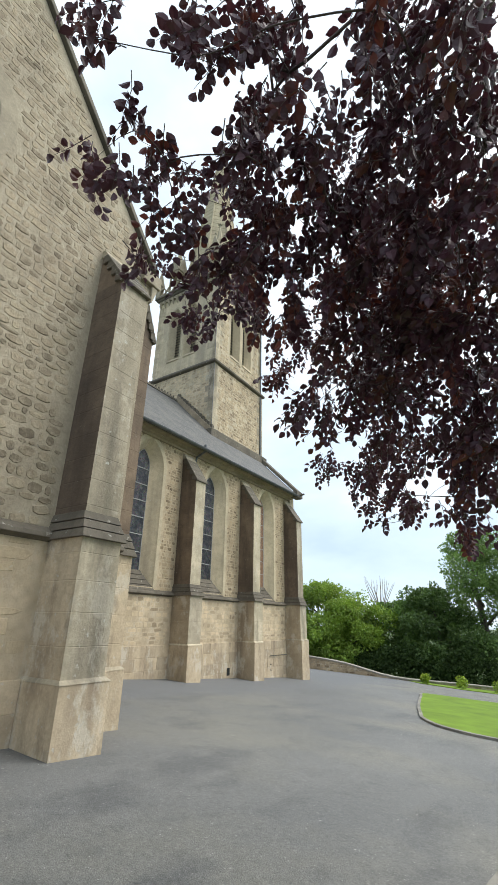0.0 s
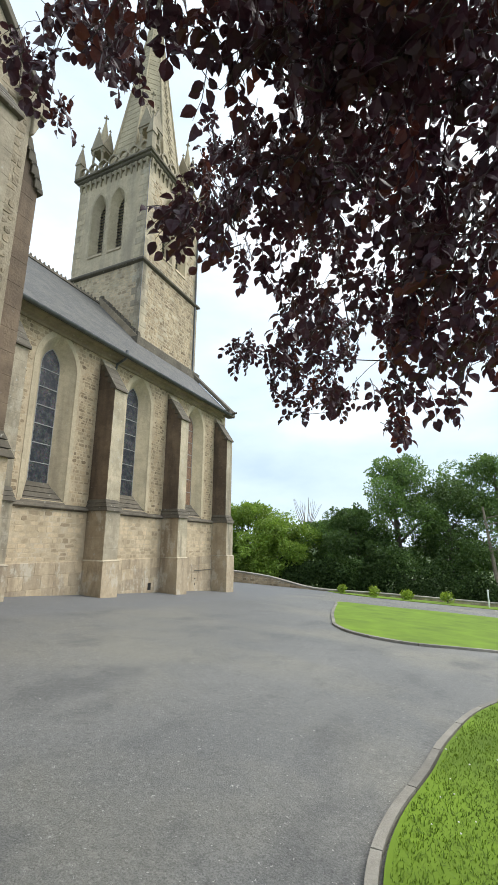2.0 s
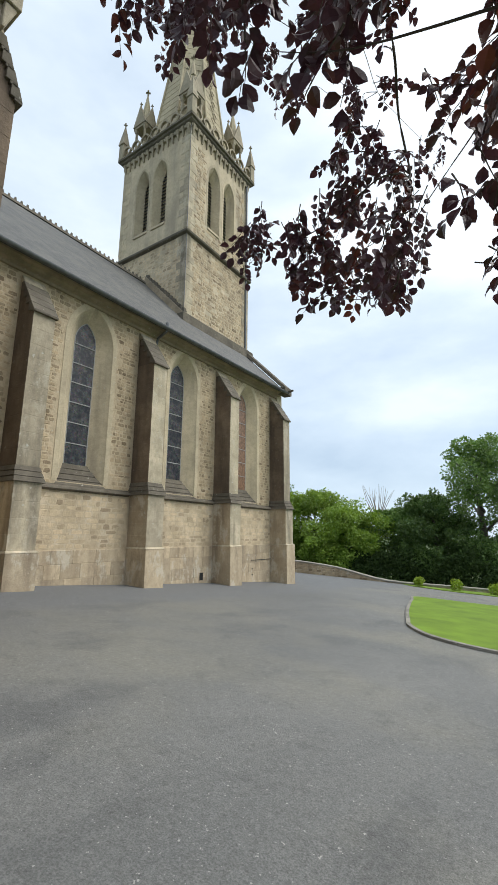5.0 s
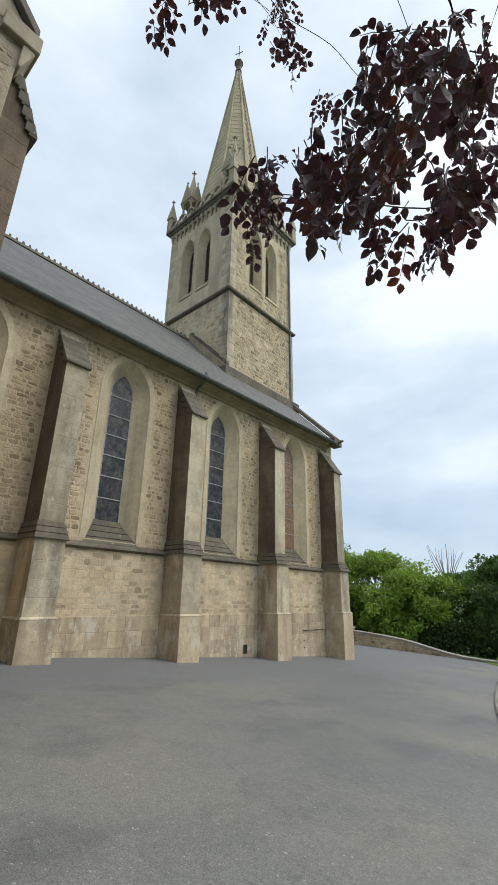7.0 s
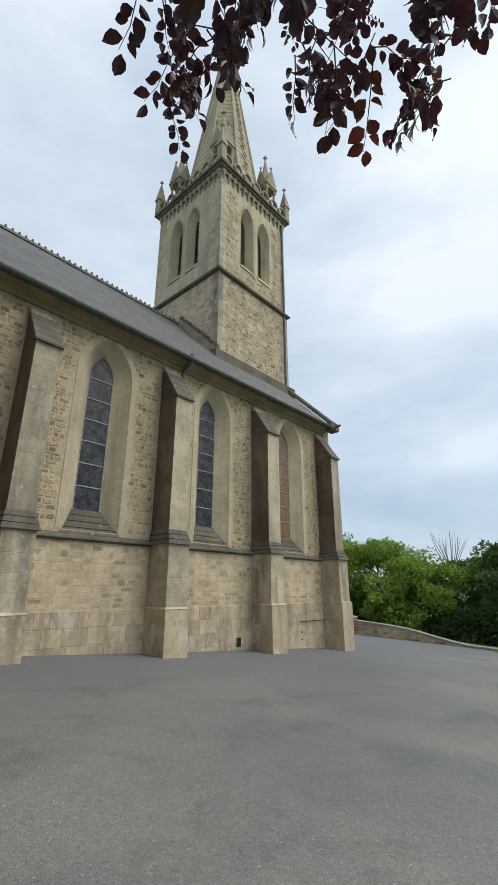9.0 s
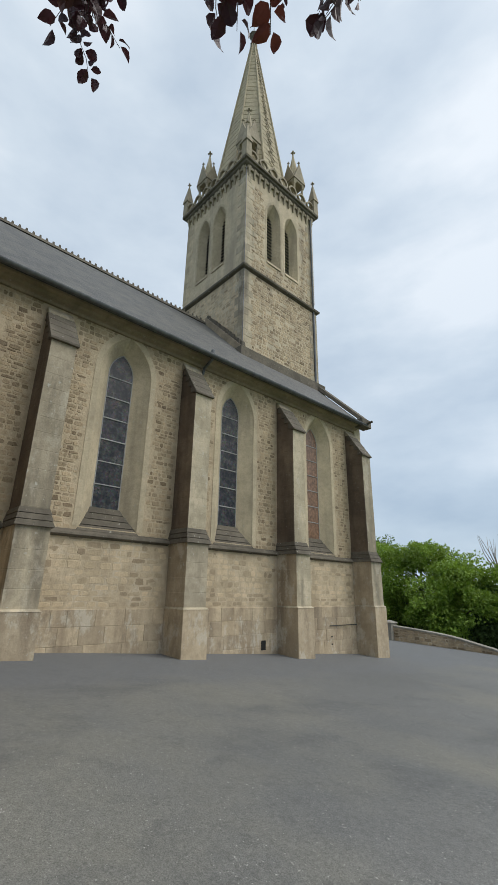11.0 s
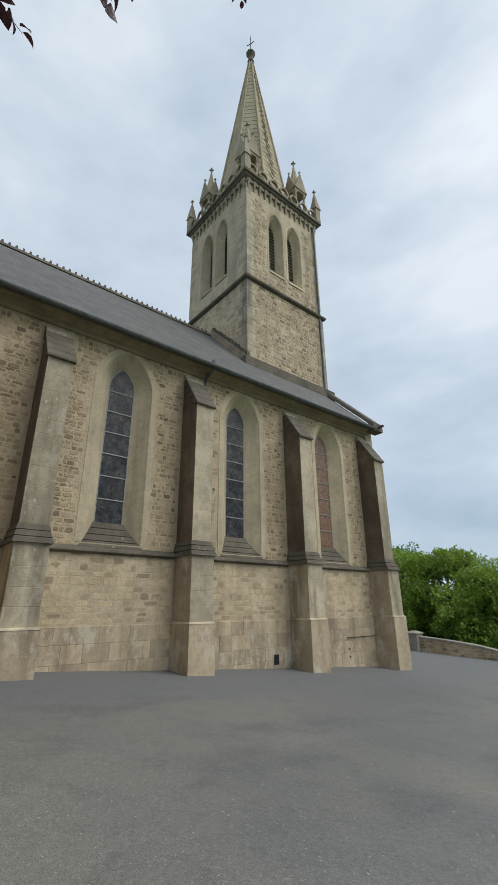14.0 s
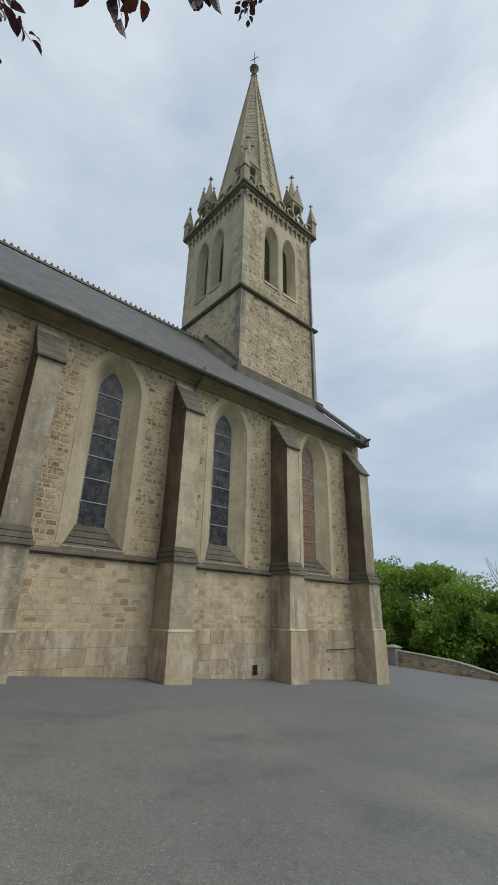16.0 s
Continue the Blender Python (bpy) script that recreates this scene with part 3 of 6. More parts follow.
for n, (c, (outer, inner)) in enumerate(zip(WINDOWS, holes)):
    g = Geo()
    reveal(g, put_nave, outer, inner, 0.4)
    arch_band(g, put_nave, outer, 0.17, 0.012)
    wd = part("window", g, ASHLAR, church, "pointed lancet window with splayed limestone reveal")
    q = Geo()
    cut = lancet(c, 0.4, 3.74, 7.75, 8.46)
    q.loft([[(XU - 0.40, y, z) for y, z in cut], [(XU - 0.43, y, z) for y, z in cut]])
    part("glass", q, GLASS_BROWN if n == 3 else GLASS, wd, "brown patterned leaded glass" if n == 3 else "dark leaded stained glass")
    q = Geo()
    lin = lancet(c, 0.385, 3.78, 7.75, 8.42)
    for (a, e), (a2, e2) in zip(lin[:-1], lin[1:]):
        q.tube([(XU - 0.39, a, e), (XU - 0.39, a2, e2)], 0.017, 5)
    part("glazing_frame", q, BAR, wd, "pale metal glazing frame")
    for k in range(1, 7):
        z = 3.78 + k * 0.64
        half = 0.385 if z < 7.75 else 0.385 * max(0.2, 1 - ((z - 7.75) / 0.67) ** 1.6)
        part("saddle_bar", Geo().box(XU - 0.398, XU - 0.372, c - half, c + half, z - 0.013, z + 0.013), BAR, wd)
    for k in range(4):
        q = Geo()
        d0, d1, h0, h1 = 0.05 - k * 0.11, 0.02 - (k + 1) * 0.10, 0.86 - k * 0.085, 0.84 - (k + 1) * 0.085
        z0, z1 = 3.1 + k * 0.175, 3.1 + (k + 0.92) * 0.175
        q.hexa([(XU - 0.45, c - h0, z0), (XU + d0, c - h0, z0), (XU + d0, c + h0, z0), (XU - 0.45, c + h0, z0),
                (XU - 0.45, c - h1, z1), (XU + d1 + 0.02, c - h1, z1), (XU + d1 + 0.02, c + h1, z1), (XU - 0.45, c + h1, z1)])
        part("sill_slab", q, TRIM, wd, "grey sloping sill slab", bevel=0.008)

# eaves and roof
EX, EZ, RX, RZ = -11.6, 9.14, -16.9, 14.5
prof = [(XU - 0.4, 8.84), (XU - 0.4, 9.12), (XU + 0.42, 9.12), (XU + 0.40, 9.06), (XU + 0.26, 9.03), (XU + 0.22, 8.96), (XU + 0.10, 8.92), (XU + 0.07, 8.84)]
g = Geo().loft([[(x, y, z) for x, z in prof] for y in (Y0, Y1 + 0.1)])
part("eaves_cornice", g, CORNICE, church, "brown moulded eaves cornice", bevel=0.015)
g = Geo()
prof = [(EX + 0.04 + 0.09 * math.cos(a), 9.12 + 0.1 * math.sin(a)) for a in [math.pi + k * math.pi / 8 for k in range(9)]]
prof += [(x * 0.86 + 0.14 * (EX + 0.04), z + 0.012) for x, z in reversed(prof)]
g.loft([[(x, y, z) for x, z in prof] for y in (4.5, Y1 + 0.25)])
part("gutter", g, ZINC, church, "dark zinc gutter")


def roof_slab(g, a, c, e, f, thick=0.12):
    dn = (Vector(c) - Vector(a)).cross(Vector(f) - Vector(a)).normalized() * thick
    q = [Vector(p) for p in (a, c, e, f)]
    g.loft([[p - dn for p in q], q])


g = Geo()
roof_slab(g, (EX, -6, EZ), (EX, Y1, EZ), (RX, Y1, RZ), (RX, -6, RZ))
roof_slab(g, (RX, -6, RZ), (RX, Y1, RZ), (2 * RX - EX, Y1, EZ), (2 * RX - EX, -6, EZ))
roof = part("roof", g, SLATE, church, "grey slate roof with lichen")
sl = Vector((RX - EX, 0, RZ - EZ)).normalized()
grow_uv(roof, Vector((0, 1, 0)), sl)
g = Geo()
g.loft([[(RX - 0.16, y, RZ - 0.1), (RX + 0.16, y, RZ - 0.1), (RX + 0.09, y, RZ + 0.06), (RX, y, RZ + 0.1), (RX - 0.09, y, RZ + 0.06)] for y in (-6, 17.95)])
for k in range(92):
    y = -5.4 + k * 0.25
    g.hexa([(RX - 0.025, y, RZ + 0.08), (RX + 0.025, y, RZ + 0.08), (RX + 0.025, y + 0.12, RZ + 0.08), (RX - 0.025, y + 0.12, RZ + 0.08),
            (RX - 0.02, y + 0.03, RZ + 0.23), (RX + 0.02, y + 0.03, RZ + 0.23), (RX + 0.02, y + 0.09, RZ + 0.23), (RX - 0.02, y + 0.09, RZ + 0.23)])
part("ridge_crest", g, TRIM, roof, "crested ridge tiles")
# west gable wall with raised coping
g = Geo()
g.add([(x, y, z) for y in (Y1, Y1 + 0.45) for x, z in ((XU + 0.1, -1.6), (XU + 0.1, 9.1), (RX, 14.5), (-21.7, 9.1), (-21.7, -1.6))],
      [(0, 1, 2, 3, 4), (9, 8, 7, 6, 5), (0, 5, 6, 1), (1, 6, 7, 2), (2, 7, 8, 3), (3, 8, 9, 4)])
part("west_gable_wall", g, TOWER, church)
g = Geo()
for s in (1, -1):
    a, c = Vector((RX + s * (EX - RX + 0.05), 0, EZ + 0.02)), Vector((RX, 0, RZ + 0.03))
    up = Vector((0, 0, 0.24))
    g.loft([[Vector((p.x, Y1 - 0.1, p.z)), Vector((p.x, Y1 + 0.55, p.z)), Vector((p.x, Y1 + 0.5, p.z)) + up, Vector((p.x, Y1 - 0.05, p.z)) + up] for p in (a, c)])
part("gable_coping", g, TRIM, church, "dark sloping gable coping", bevel=0.02)
g = Geo().box(EX - 0.35, EX + 0.1, Y1 - 0.15, Y1 + 0.55, 9.0, 9.38)
g.tube([(EX + 0.05, Y1 + 0.2, 9.15), (EX + 0.38, Y1 + 0.22, 9.2)], 0.06, 6)
part("kneeler", g, TRIM, church, "carved kneeler stone", bevel=0.02)
g = Geo().tube([(EX + 0.02, 14.3, 9.14), (EX + 0.02, 14.3, 9.3)], 0.07, 8).tube([(EX + 0.02, 14.3, 9.1), (EX - 0.02, 14.3, 8.98), (XU + 0.12, 14.32, 8.82), (XU + 0.06, 14.32, 8.6)], 0.05, 8)
part("downpipe", g, ZINC, church, "short zinc downpipe elbow")
part("apse_wall", Geo().box(-21.62, XU, -6.4, -6.0, -1, 9.2), MORTAR, church)

# No hole is cut here: a black block paints its shade.
part("drain_shade_block", Geo().box(XP - 0.1, XP + 0.012, 17.1, 17.3, 0.02, 0.3), DARK, church, "small black block painted as a shaded drain opening")
g = Geo().tube([(XP + 0.04, 20.6, 0.62), (XP + 0.04, 22.3, 0.62)], 0.014, 6)
for z in (0.25, 0.0):
    g.tube([(XP + 0.01, 20.7, z), (XP + 0.05, 20.7, z)], 0.025, 6)
part("iron_tie_bar", g, IRON, church, "thin rusty iron tie bar")

# ---- transept ----
TX, TY1, TYC, TE = -6.45, 5.75, 0.9, 9.55
TA = 15.3
TY0 = 2 * TYC - TY1
ROSE = (0.75, 9.9, 1.3)
g = Geo()
ring = [(ROSE[0] + ROSE[2] * math.cos(6.2832 * k / 32), ROSE[1] + ROSE[2] * math.sin(6.2832 * k / 32)) for k in range(32)]


def hull(y, z):
    """Where the ray from the rose through (y, z) leaves the gable."""
    dy, dz = y - ROSE[0], z - ROSE[1]
    lim = 1e9
    for ny, nz, d in ((1, 0, TY1), (-1, 0, -TY0), (0, -1, 1.0), (TA - TE, TY1 - TYC, (TA - TE) * TY1 + (TY1 - TYC) * TE), (-(TA - TE), TY1 - TYC, -(TA - TE) * TY0 + (TY1 - TYC) * TE)):
        k = ny * dy + nz * dz
        if k > 1e-6:
            lim = min(lim, (d - ny * ROSE[0] - nz * ROSE[1]) / k)
    return ROSE[0] + dy * lim, ROSE[1] + dz * lim


angles = sorted([6.2832 * k / 32 for k in range(32)] + [math.atan2(z - ROSE[1], y - ROSE[0]) % 6.2832 for y, z in ((TY1, TE), (TYC, TA), (TY0, TE), (TY1, -1), (TY0, -1))])
pin = [(ROSE[0] + ROSE[2] * math.cos(a), ROSE[1] + ROSE[2] * math.sin(a)) for a in angles]
pout = [hull(*p) for p in pin]
n = len(angles)
g.add([(TX, y, z) for y, z in pin] + [(TX, y, z) for y, z in pout] + [(TX - 0.35, y, z) for y, z in pin], [(i, n + i, n + (i + 1) % n, (i + 1) % n) for i in range(n)] + [(i, (i + 1) % n, 2 * n + (i + 1) % n, 2 * n + i) for i in range(n)])
g.box(-12.2, TX - 0.001, TY1 - 0.6, TY1, -1, TE + 0.05)
g.box(-12.2, TX - 0.001, TY0, TY0 + 0.6, -1, TE + 0.05)
transept_wall = part("transept_wall", g, MORTAR_GREY, church, "tall rubble transept gable in tan mortar")
put_tr = lambda u, v, d: (TX + d, u, v)


def clear_of_transept(a, c, e, f):
    m, k = 0.5 * (a + c), 0.5 * (e + f)
    if math.hypot(m - ROSE[0], k - ROSE[1]) < ROSE[2] + 0.35:
        return True
    if abs(m - 4.75) < 0.5 * (c - a) + 0.36 and e < 9.0:
        return True
    return f > TE + (TY1 - max(c, 2 * TYC - a)) * (TA - TE) / (TY1 - TYC) - 0.15


g, pcs = Geo(), []
rubble(g, 1.6, TY1 - 0.05, 3.35, 8.6, put_tr, clear_of_transept, 0.23, 0.145, (0.004, 0.013), pcs, 0.94, 0.014)
rubble(g, TY0 + 0.1, TY1 - 0.05, 3.35 if not pcs else 8.6, TA, put_tr, clear_of_transept, 0.23, 0.14, (0.004, 0.012), None, 0.94, 0.014)
rubble(g, TY0 + 0.1, 1.6, 3.35, 8.6, put_tr, clear_of_transept, 0.23, 0.145, (0.004, 0.012), None, 0.94, 0.014)
rubble(g, -11.9, TX - 0.05, 3.35, 9.4, lambda u, v, d: (u, TY1 + d, v), lambda a, c, e, f: abs(0.5 * (a + c) + 6.95) < 0.6, 0.3, 0.16, (0.006, 0.022), None)
part("rubble_facing", g, RUBBLE_DARK, transept_wall, "coursed tan and brown rubble stones", "stuff")
stone_pieces(pcs, transept_wall, lambda u, v: Matrix.Translation((TX - 0.004, u, v)) @ TO_X)
g = Geo().box(TX - 0.1, TX + 0.045, TY0, TY1 + 0.045, 1.3, 3.2)
g.box(-12.1, TX - 0.1, TY1 - 0.1, TY1 + 0.045, 1.3, 3.2)
part("lower_wall", g, LIME, church, "pale limewashed lower transept wall")
g = Geo()
rubble(g, TY0, TY1, 1.36, 3.15, lambda u, v, d: (TX + 0.045 + d, u, v), lambda a, c, e, f: abs(0.5 * (a + c) - 4.75) < 0.5 * (c - a) + 0.37, 0.45, 0.2, (0.001, 0.008), None, 0.8, 0.012)
part("limewashed_facing", g, LIMESTONES, transept_wall, "faint limewashed stones", "stuff")
tpl = part("plinth", Geo().box(TX - 0.1, TX + 0.088, TY0, TY1 + 0.088, -0.6, 1.3).box(-12.1, TX - 0.1, TY1 - 0.1, TY1 + 0.088, -0.6, 1.3), MORTAR, church, "cement-washed transept plinth")
for v0, v1 in ((0.1, 0.5), (0.5, 0.9), (0.9, 1.3)):
    block_course(tpl, -1.0, 4.34, v0, v1, lambda u, v: (TX + 0.088, u, v), TO_X, 0.7)
    block_course(tpl, 5.16, TY1 + 0.09, v0, v1, lambda u, v: (TX + 0.088, u, v), TO_X, 0.7)
g = Geo()
prof = [(TX, 3.38), (TX + 0.15, 3.27), (TX + 0.17, 3.2), (TX + 0.05, 3.15), (TX - 0.1, 3.15), (TX - 0.1, 3.38)]
g.loft([[(x, y, z) for x, z in prof] for y in (TY0, TY1 + 0.05)])
g.loft([[(y, x - TX + TY1, z) for x, z in prof] for y in (TX, -12.1)])
part("string_course", g, TRIM, church, "dark weathered string course", bevel=0.01)
buttress(4.75, Matrix.Translation((TX, 4.75, 0)), gz(-5.6, 4.8), (1.28, 3.22, 8.0, 9.1), (0.93, 0.86, 0.76))
buttress(0, Matrix.Translation((-6.95, TY1, 0)) @ Matrix.Rotation(radians(90), 4, "Z"), gz(-6.9, 6.4), (1.28, 3.22, 8.0, 9.1), (0.6, 0.53, 0.43))
g = Geo()
for s in (1, -1):
    a, c = Vector((0, TYC + s * (TY1 - TYC + 0.16), TE - 0.12)), Vector((0, TYC, TA + 0.05))
    up = Vector((0, 0, 0.26))
    g.loft([[Vector((TX - 0.5, p.y, p.z)), Vector((TX + 0.1, p.y, p.z)), Vector((TX + 0.06, p.y, p.z)) + up, Vector((TX - 0.45, p.y, p.z)) + up] for p in (a, c)])
part("gable_coping", g, TRIM, church, "dark sloping gable coping", bevel=0.02)
g = Geo().box(TX - 0.5, TX + 0.12, TY1 - 0.3, TY1 + 0.22, TE - 0.4, TE - 0.08)
g.hexa([(TX - 0.45, TY1, TE - 0.85), (TX + 0.08, TY1, TE - 0.85), (TX + 0.08, TY1 + 0.04, TE - 0.85), (TX - 0.45, TY1 + 0.04, TE - 0.85),
        (TX - 0.45, TY1, TE - 0.4), (TX + 0.08, TY1, TE - 0.4), (TX + 0.08, TY1 + 0.18, TE - 0.4), (TX - 0.45, TY1 + 0.18, TE - 0.4)])
part("kneeler", g, CARVED, church, "carved kneeler stone", bevel=0.03)
g = Geo()
ty = TY1 + 0.25
tz = TE - 0.15
roof_slab(g, (-17, ty, tz), (TX - 0.4, ty, tz), (TX - 0.4, TYC, TA), (-17, TYC, TA), -0.12)
roof_slab(g, (-17, 2 * TYC - ty, tz), (TX - 0.4, 2 * TYC - ty, tz), (TX - 0.4, TYC, TA), (-17, TYC, TA), 0.12)
troof = part("transept_roof", g, SLATE, church, "grey slate transept roof")
grow_uv(troof, Vector((1, 0, 0)), Vector((0, TYC - ty, TA - tz)).normalized())
g = Geo()
for r0, r1, d in ((ROSE[2] - 0.02, ROSE[2] + 0.16, 0.03), (ROSE[2] + 0.16, ROSE[2] + 0.3, 0.012)):
    pr = [(r0, -0.05), (r0, d), (r1, d), (r1, -0.05)]
    rings = [[(TX + b, ROSE[0] + a * math.cos(6.2832 * k / 40), ROSE[1] + a * math.sin(6.2832 * k / 40)) for a, b in pr] for k in range(41)]
    g.loft(rings, False)
rose = part("rose_window", g, CARVED, church, "moulded round window surround")
g = Geo().loft([[(TX - d, ROSE[0] + 1.32 * math.cos(6.2832 * k / 32), ROSE[1] + 1.32 * math.sin(6.2832 * k / 32)) for k in range(32)] for d in (0.28, 0.31)])
part("glass", g, ROSEGLASS, rose, "pale round glazing")

# ---- tower ----
AX, AY, HX, HY = -16.9, 20.6, 2.6, 2.66
TB, TC = 16.62, 23.2
FACES = [(Matrix.Translation((AX + HX, AY, 0)) @ TO_X, HY), (Matrix.Translation((AX, AY - HY, 0)) @ TO_NY, HX),
         (Matrix.Translation((AX, AY + HY, 0)) @ TO_Y, HX), (Matrix.Translation((AX - HX, AY, 0)) @ Matrix.Rotation(radians(180), 4, "Z") @ TO_X, HY)]
g = Geo().box(AX - HX - 0.05, AX + HX + 0.05, AY - HY - 0.05, AY + HY + 0.05, -1.6, TB)
g.box(AX - HX + 0.5, AX + HX - 0.5, AY - HY + 0.5, AY + HY - 0.5, TB, TC)
SHIFT = (0.08, -0.22, 0.0, 0.0)
belfry = [[(lancet(c + s, 0.52, 17.9, 21.05, 22.0), lancet(c + s, 0.25, 18.15, 20.8, 21.5)) for c in (-0.69, 0.69)] for s in SHIFT]
for (m, h), belfry_holes in zip(FACES, belfry):
    put = lambda u, v, d, m=m: tuple(m @ Vector((u, v, d)))
    wall_with_lancets(g, put, -h, h, TB, TC, belfry_holes, 0.4)
tower = part("tower_wall", g, TOWER, church, "square limestone tower with quoined corners")
g, smooth_face = Geo(), Geo()
for n, (m, h) in enumerate(FACES):
    put = lambda u, v, d, m=m: tuple(m @ Vector((u, v, d + 0.05)))
    if n in (0, 1):
        q = g if n == 0 else smooth_face
        rubble(q, -h + 0.45, h - 0.3, 11.6, TB - 0.1, put, lambda a, c, e, f: False, 0.28, 0.15, (0.003, 0.012) if n == 0 else (0.001, 0.005), None, 0.95, 0.012)
    if n == 0:
        put = lambda u, v, d, m=m: tuple(m @ Vector((u, v, d)))
        rubble(g, -h + 0.45, h - 0.3, TB + 0.25, 22.2, put, lambda a, c, e, f: abs(abs(0.5 * (a + c) - 0.08) - 0.69) < 0.5 * (c - a) + 0.64 and f > 17.8, 0.28, 0.15, (0.004, 0.015), None, 0.9)
part("rubble_facing", g, RUBBLE, tower, "squared tan rubble stones", "stuff")
part("ashlar_facing", smooth_face, LIMESTONES, tower, "close-jointed pale stones", "stuff")
for sx, sy in ((1, -1), (1, 1), (-1, -1)):
    z, k = 11.4, 0
    while z < TC - 0.5:
        h = rng.uniform(0.32, 0.42)
        if z + h < TB - 0.05 or z > TB + 0.2:
            a, c = (0.62, 0.36) if k % 2 else (0.36, 0.62)
            o = 0.065 if z < TB else 0.018
            x1, y1 = AX + sx * (HX + o), AY + sy * (HY + o)
            q = Geo().box(min(x1, x1 - sx * a), max(x1, x1 - sx * a), min(y1, y1 - sy * c), max(y1, y1 - sy * c), z, z + h - 0.015)
            part("quoin", q, BUTTRESS if sx > 0 else ASHLAR, tower)
        z, k = z + h, k + 1


def tower_ring(name, z0, profile, mat, label):
    q = Geo()
    q.loft([[(AX + sx * (HX + d), AY + sy * (HY + d), z0 + z) for sx, sy in ((1, 1), (-1, 1), (-1, -1), (1, -1))][::-1] for d, z in profile])
    return part(name, q, mat, church, label, bevel=0.012)


tower_ring("belfry_string", TB - 0.1, [(0.05, -0.08), (0.2, 0.0), (0.22, 0.1), (0.02, 0.32)], TRIM, "dark weathered belfry string course")
tower_ring("roof_flashing_course", 12.02, [(0.05, -0.5), (0.3, -0.5), (0.3, 0.0), (0.06, 0.2)], TRIM, "dark weathered course above the roof")
tower_ring("tower_cornice", TC, [(0.0, -0.08), (0.14, 0.0), (0.2, 0.05), (0.22, 0.14), (0.32, 0.18), (0.32, 0.3), (0.05, 0.36)], TRIM, "dark moulded tower cornice")
for (m, h), belfry_holes, shift in zip(FACES, belfry, SHIFT):
    for i, (outer, inner) in enumerate(belfry_holes):
        put = lambda u, v, d, m=m: tuple(m @ Vector((u, v, d)))
        g = Geo()
        reveal(g, put, outer, inner, 0.42)
        arch_band(g, put, outer, 0.12, 0.012)
        c = (-0.69, 0.69)[i] + shift
        g.hexa([put(c - 0.52, 17.75, -0.2), put(c + 0.52, 17.75, -0.2), put(c + 0.52, 17.75, 0.05), put(c - 0.52, 17.75, 0.05),
                put(c - 0.3, 18.16, -0.44), put(c + 0.3, 18.16, -0.44), put(c + 0.52, 17.9, 0.03), put(c - 0.52, 17.9, 0.03)])
        bw = part("belfry_window", g, ASHLAR, church, "pointed belfry opening with dark louvres")
        q = Geo().loft([[put(*p, -d) for p in lancet(c, 0.27, 18.1, 20.8, 21.55)] for d in (0.56, 0.58)])
        # Near-black sheet added to paint the darkness behind the louvres.
        part("back_panel", q, DARK, bw)
        for k in range(15):
            z = 18.2 + k * 0.215
            half = 0.26 if z < 20.8 else 0.26 * max(0.25, 1 - ((z - 20.8) / 0.75) ** 1.5)
            q = Geo().hexa([put(c - half, z, -0.38), put(c + half, z, -0.38), put(c + half, z + 0.13, -0.55), put(c - half, z + 0.13, -0.55),
                            put(c - half, z + 0.03, -0.38), put(c + half, z + 0.03, -0.38), put(c + half, z + 0.16, -0.55), put(c - half, z + 0.16, -0.55)])
            part("louvre_slat", q, LOUVRE, bw)
    nc = 14
    for k in range(nc):
        u = -h + 0.12 + k * (2 * h - 0.24) / (nc - 1)
        put = lambda x, y, d, m=m: tuple(m @ Vector((x, y, d)))
        q = Geo().hexa([put(u - 0.03, TC - 0.62, 0.0), put(u + 0.03, TC - 0.62, 0.0), put(u + 0.03, TC - 0.62, 0.05), put(u - 0.03, TC - 0.62, 0.05),
                        put(u - 0.09, TC - 0.1, 0.0), put(u + 0.09, TC - 0.1, 0.0), put(u + 0.09, TC - 0.1, 0.19), put(u - 0.09, TC - 0.1, 0.19)])
        part("corbel", q, CARVED, church)
    q = Geo().box(-h, h, TC - 0.22, TC - 0.02, 0, 0.1)
    q.v = [tuple(m @ Vector(p)) for p in q.v]
    part("corbel_table", q, CARVED, church)
    # pierced parapet: a row of linked stone loops between two rails
    nl = 7
    wd = (2 * h + 0.2) / nl
    for k in range(nl):
        u = -h - 0.1 + (k + 0.5) * wd
        q = Geo()
        rings = []
        for j in range(17):
            a = 6.2832 * j / 16
            rings.append([put(u + (wd * 0.47 - r) * math.cos(a) * (1 - 0.12 * abs(math.sin(2 * a))), TC + 0.72 + (0.36 - r) * math.sin(a), d) for r, d in ((0, 0.12), (0.1, 0.12), (0.1, 0.24), (0, 0.24))])
        q.loft(rings, False)
        part("parapet_loop", q, CARVED, church, "carved pierced parapet loop")


def cross(g, x, y, z, s):
    g.tube([(x, y, z), (x, y, z + s)], s * 0.09, 6)
    for k in range(4):
        a = radians(45 + 90 * k)
        g.tube([(x, y, z + s * 0.62), (x + s * 0.26 * math.cos(a), y + s * 0.26 * math.sin(a), z + s * 0.66)], s * 0.1, 5)


def square(x, y, z, h):
    return [(x - h, y - h, z), (x + h, y - h, z), (x + h, y + h, z), (x - h, y + h, z)]


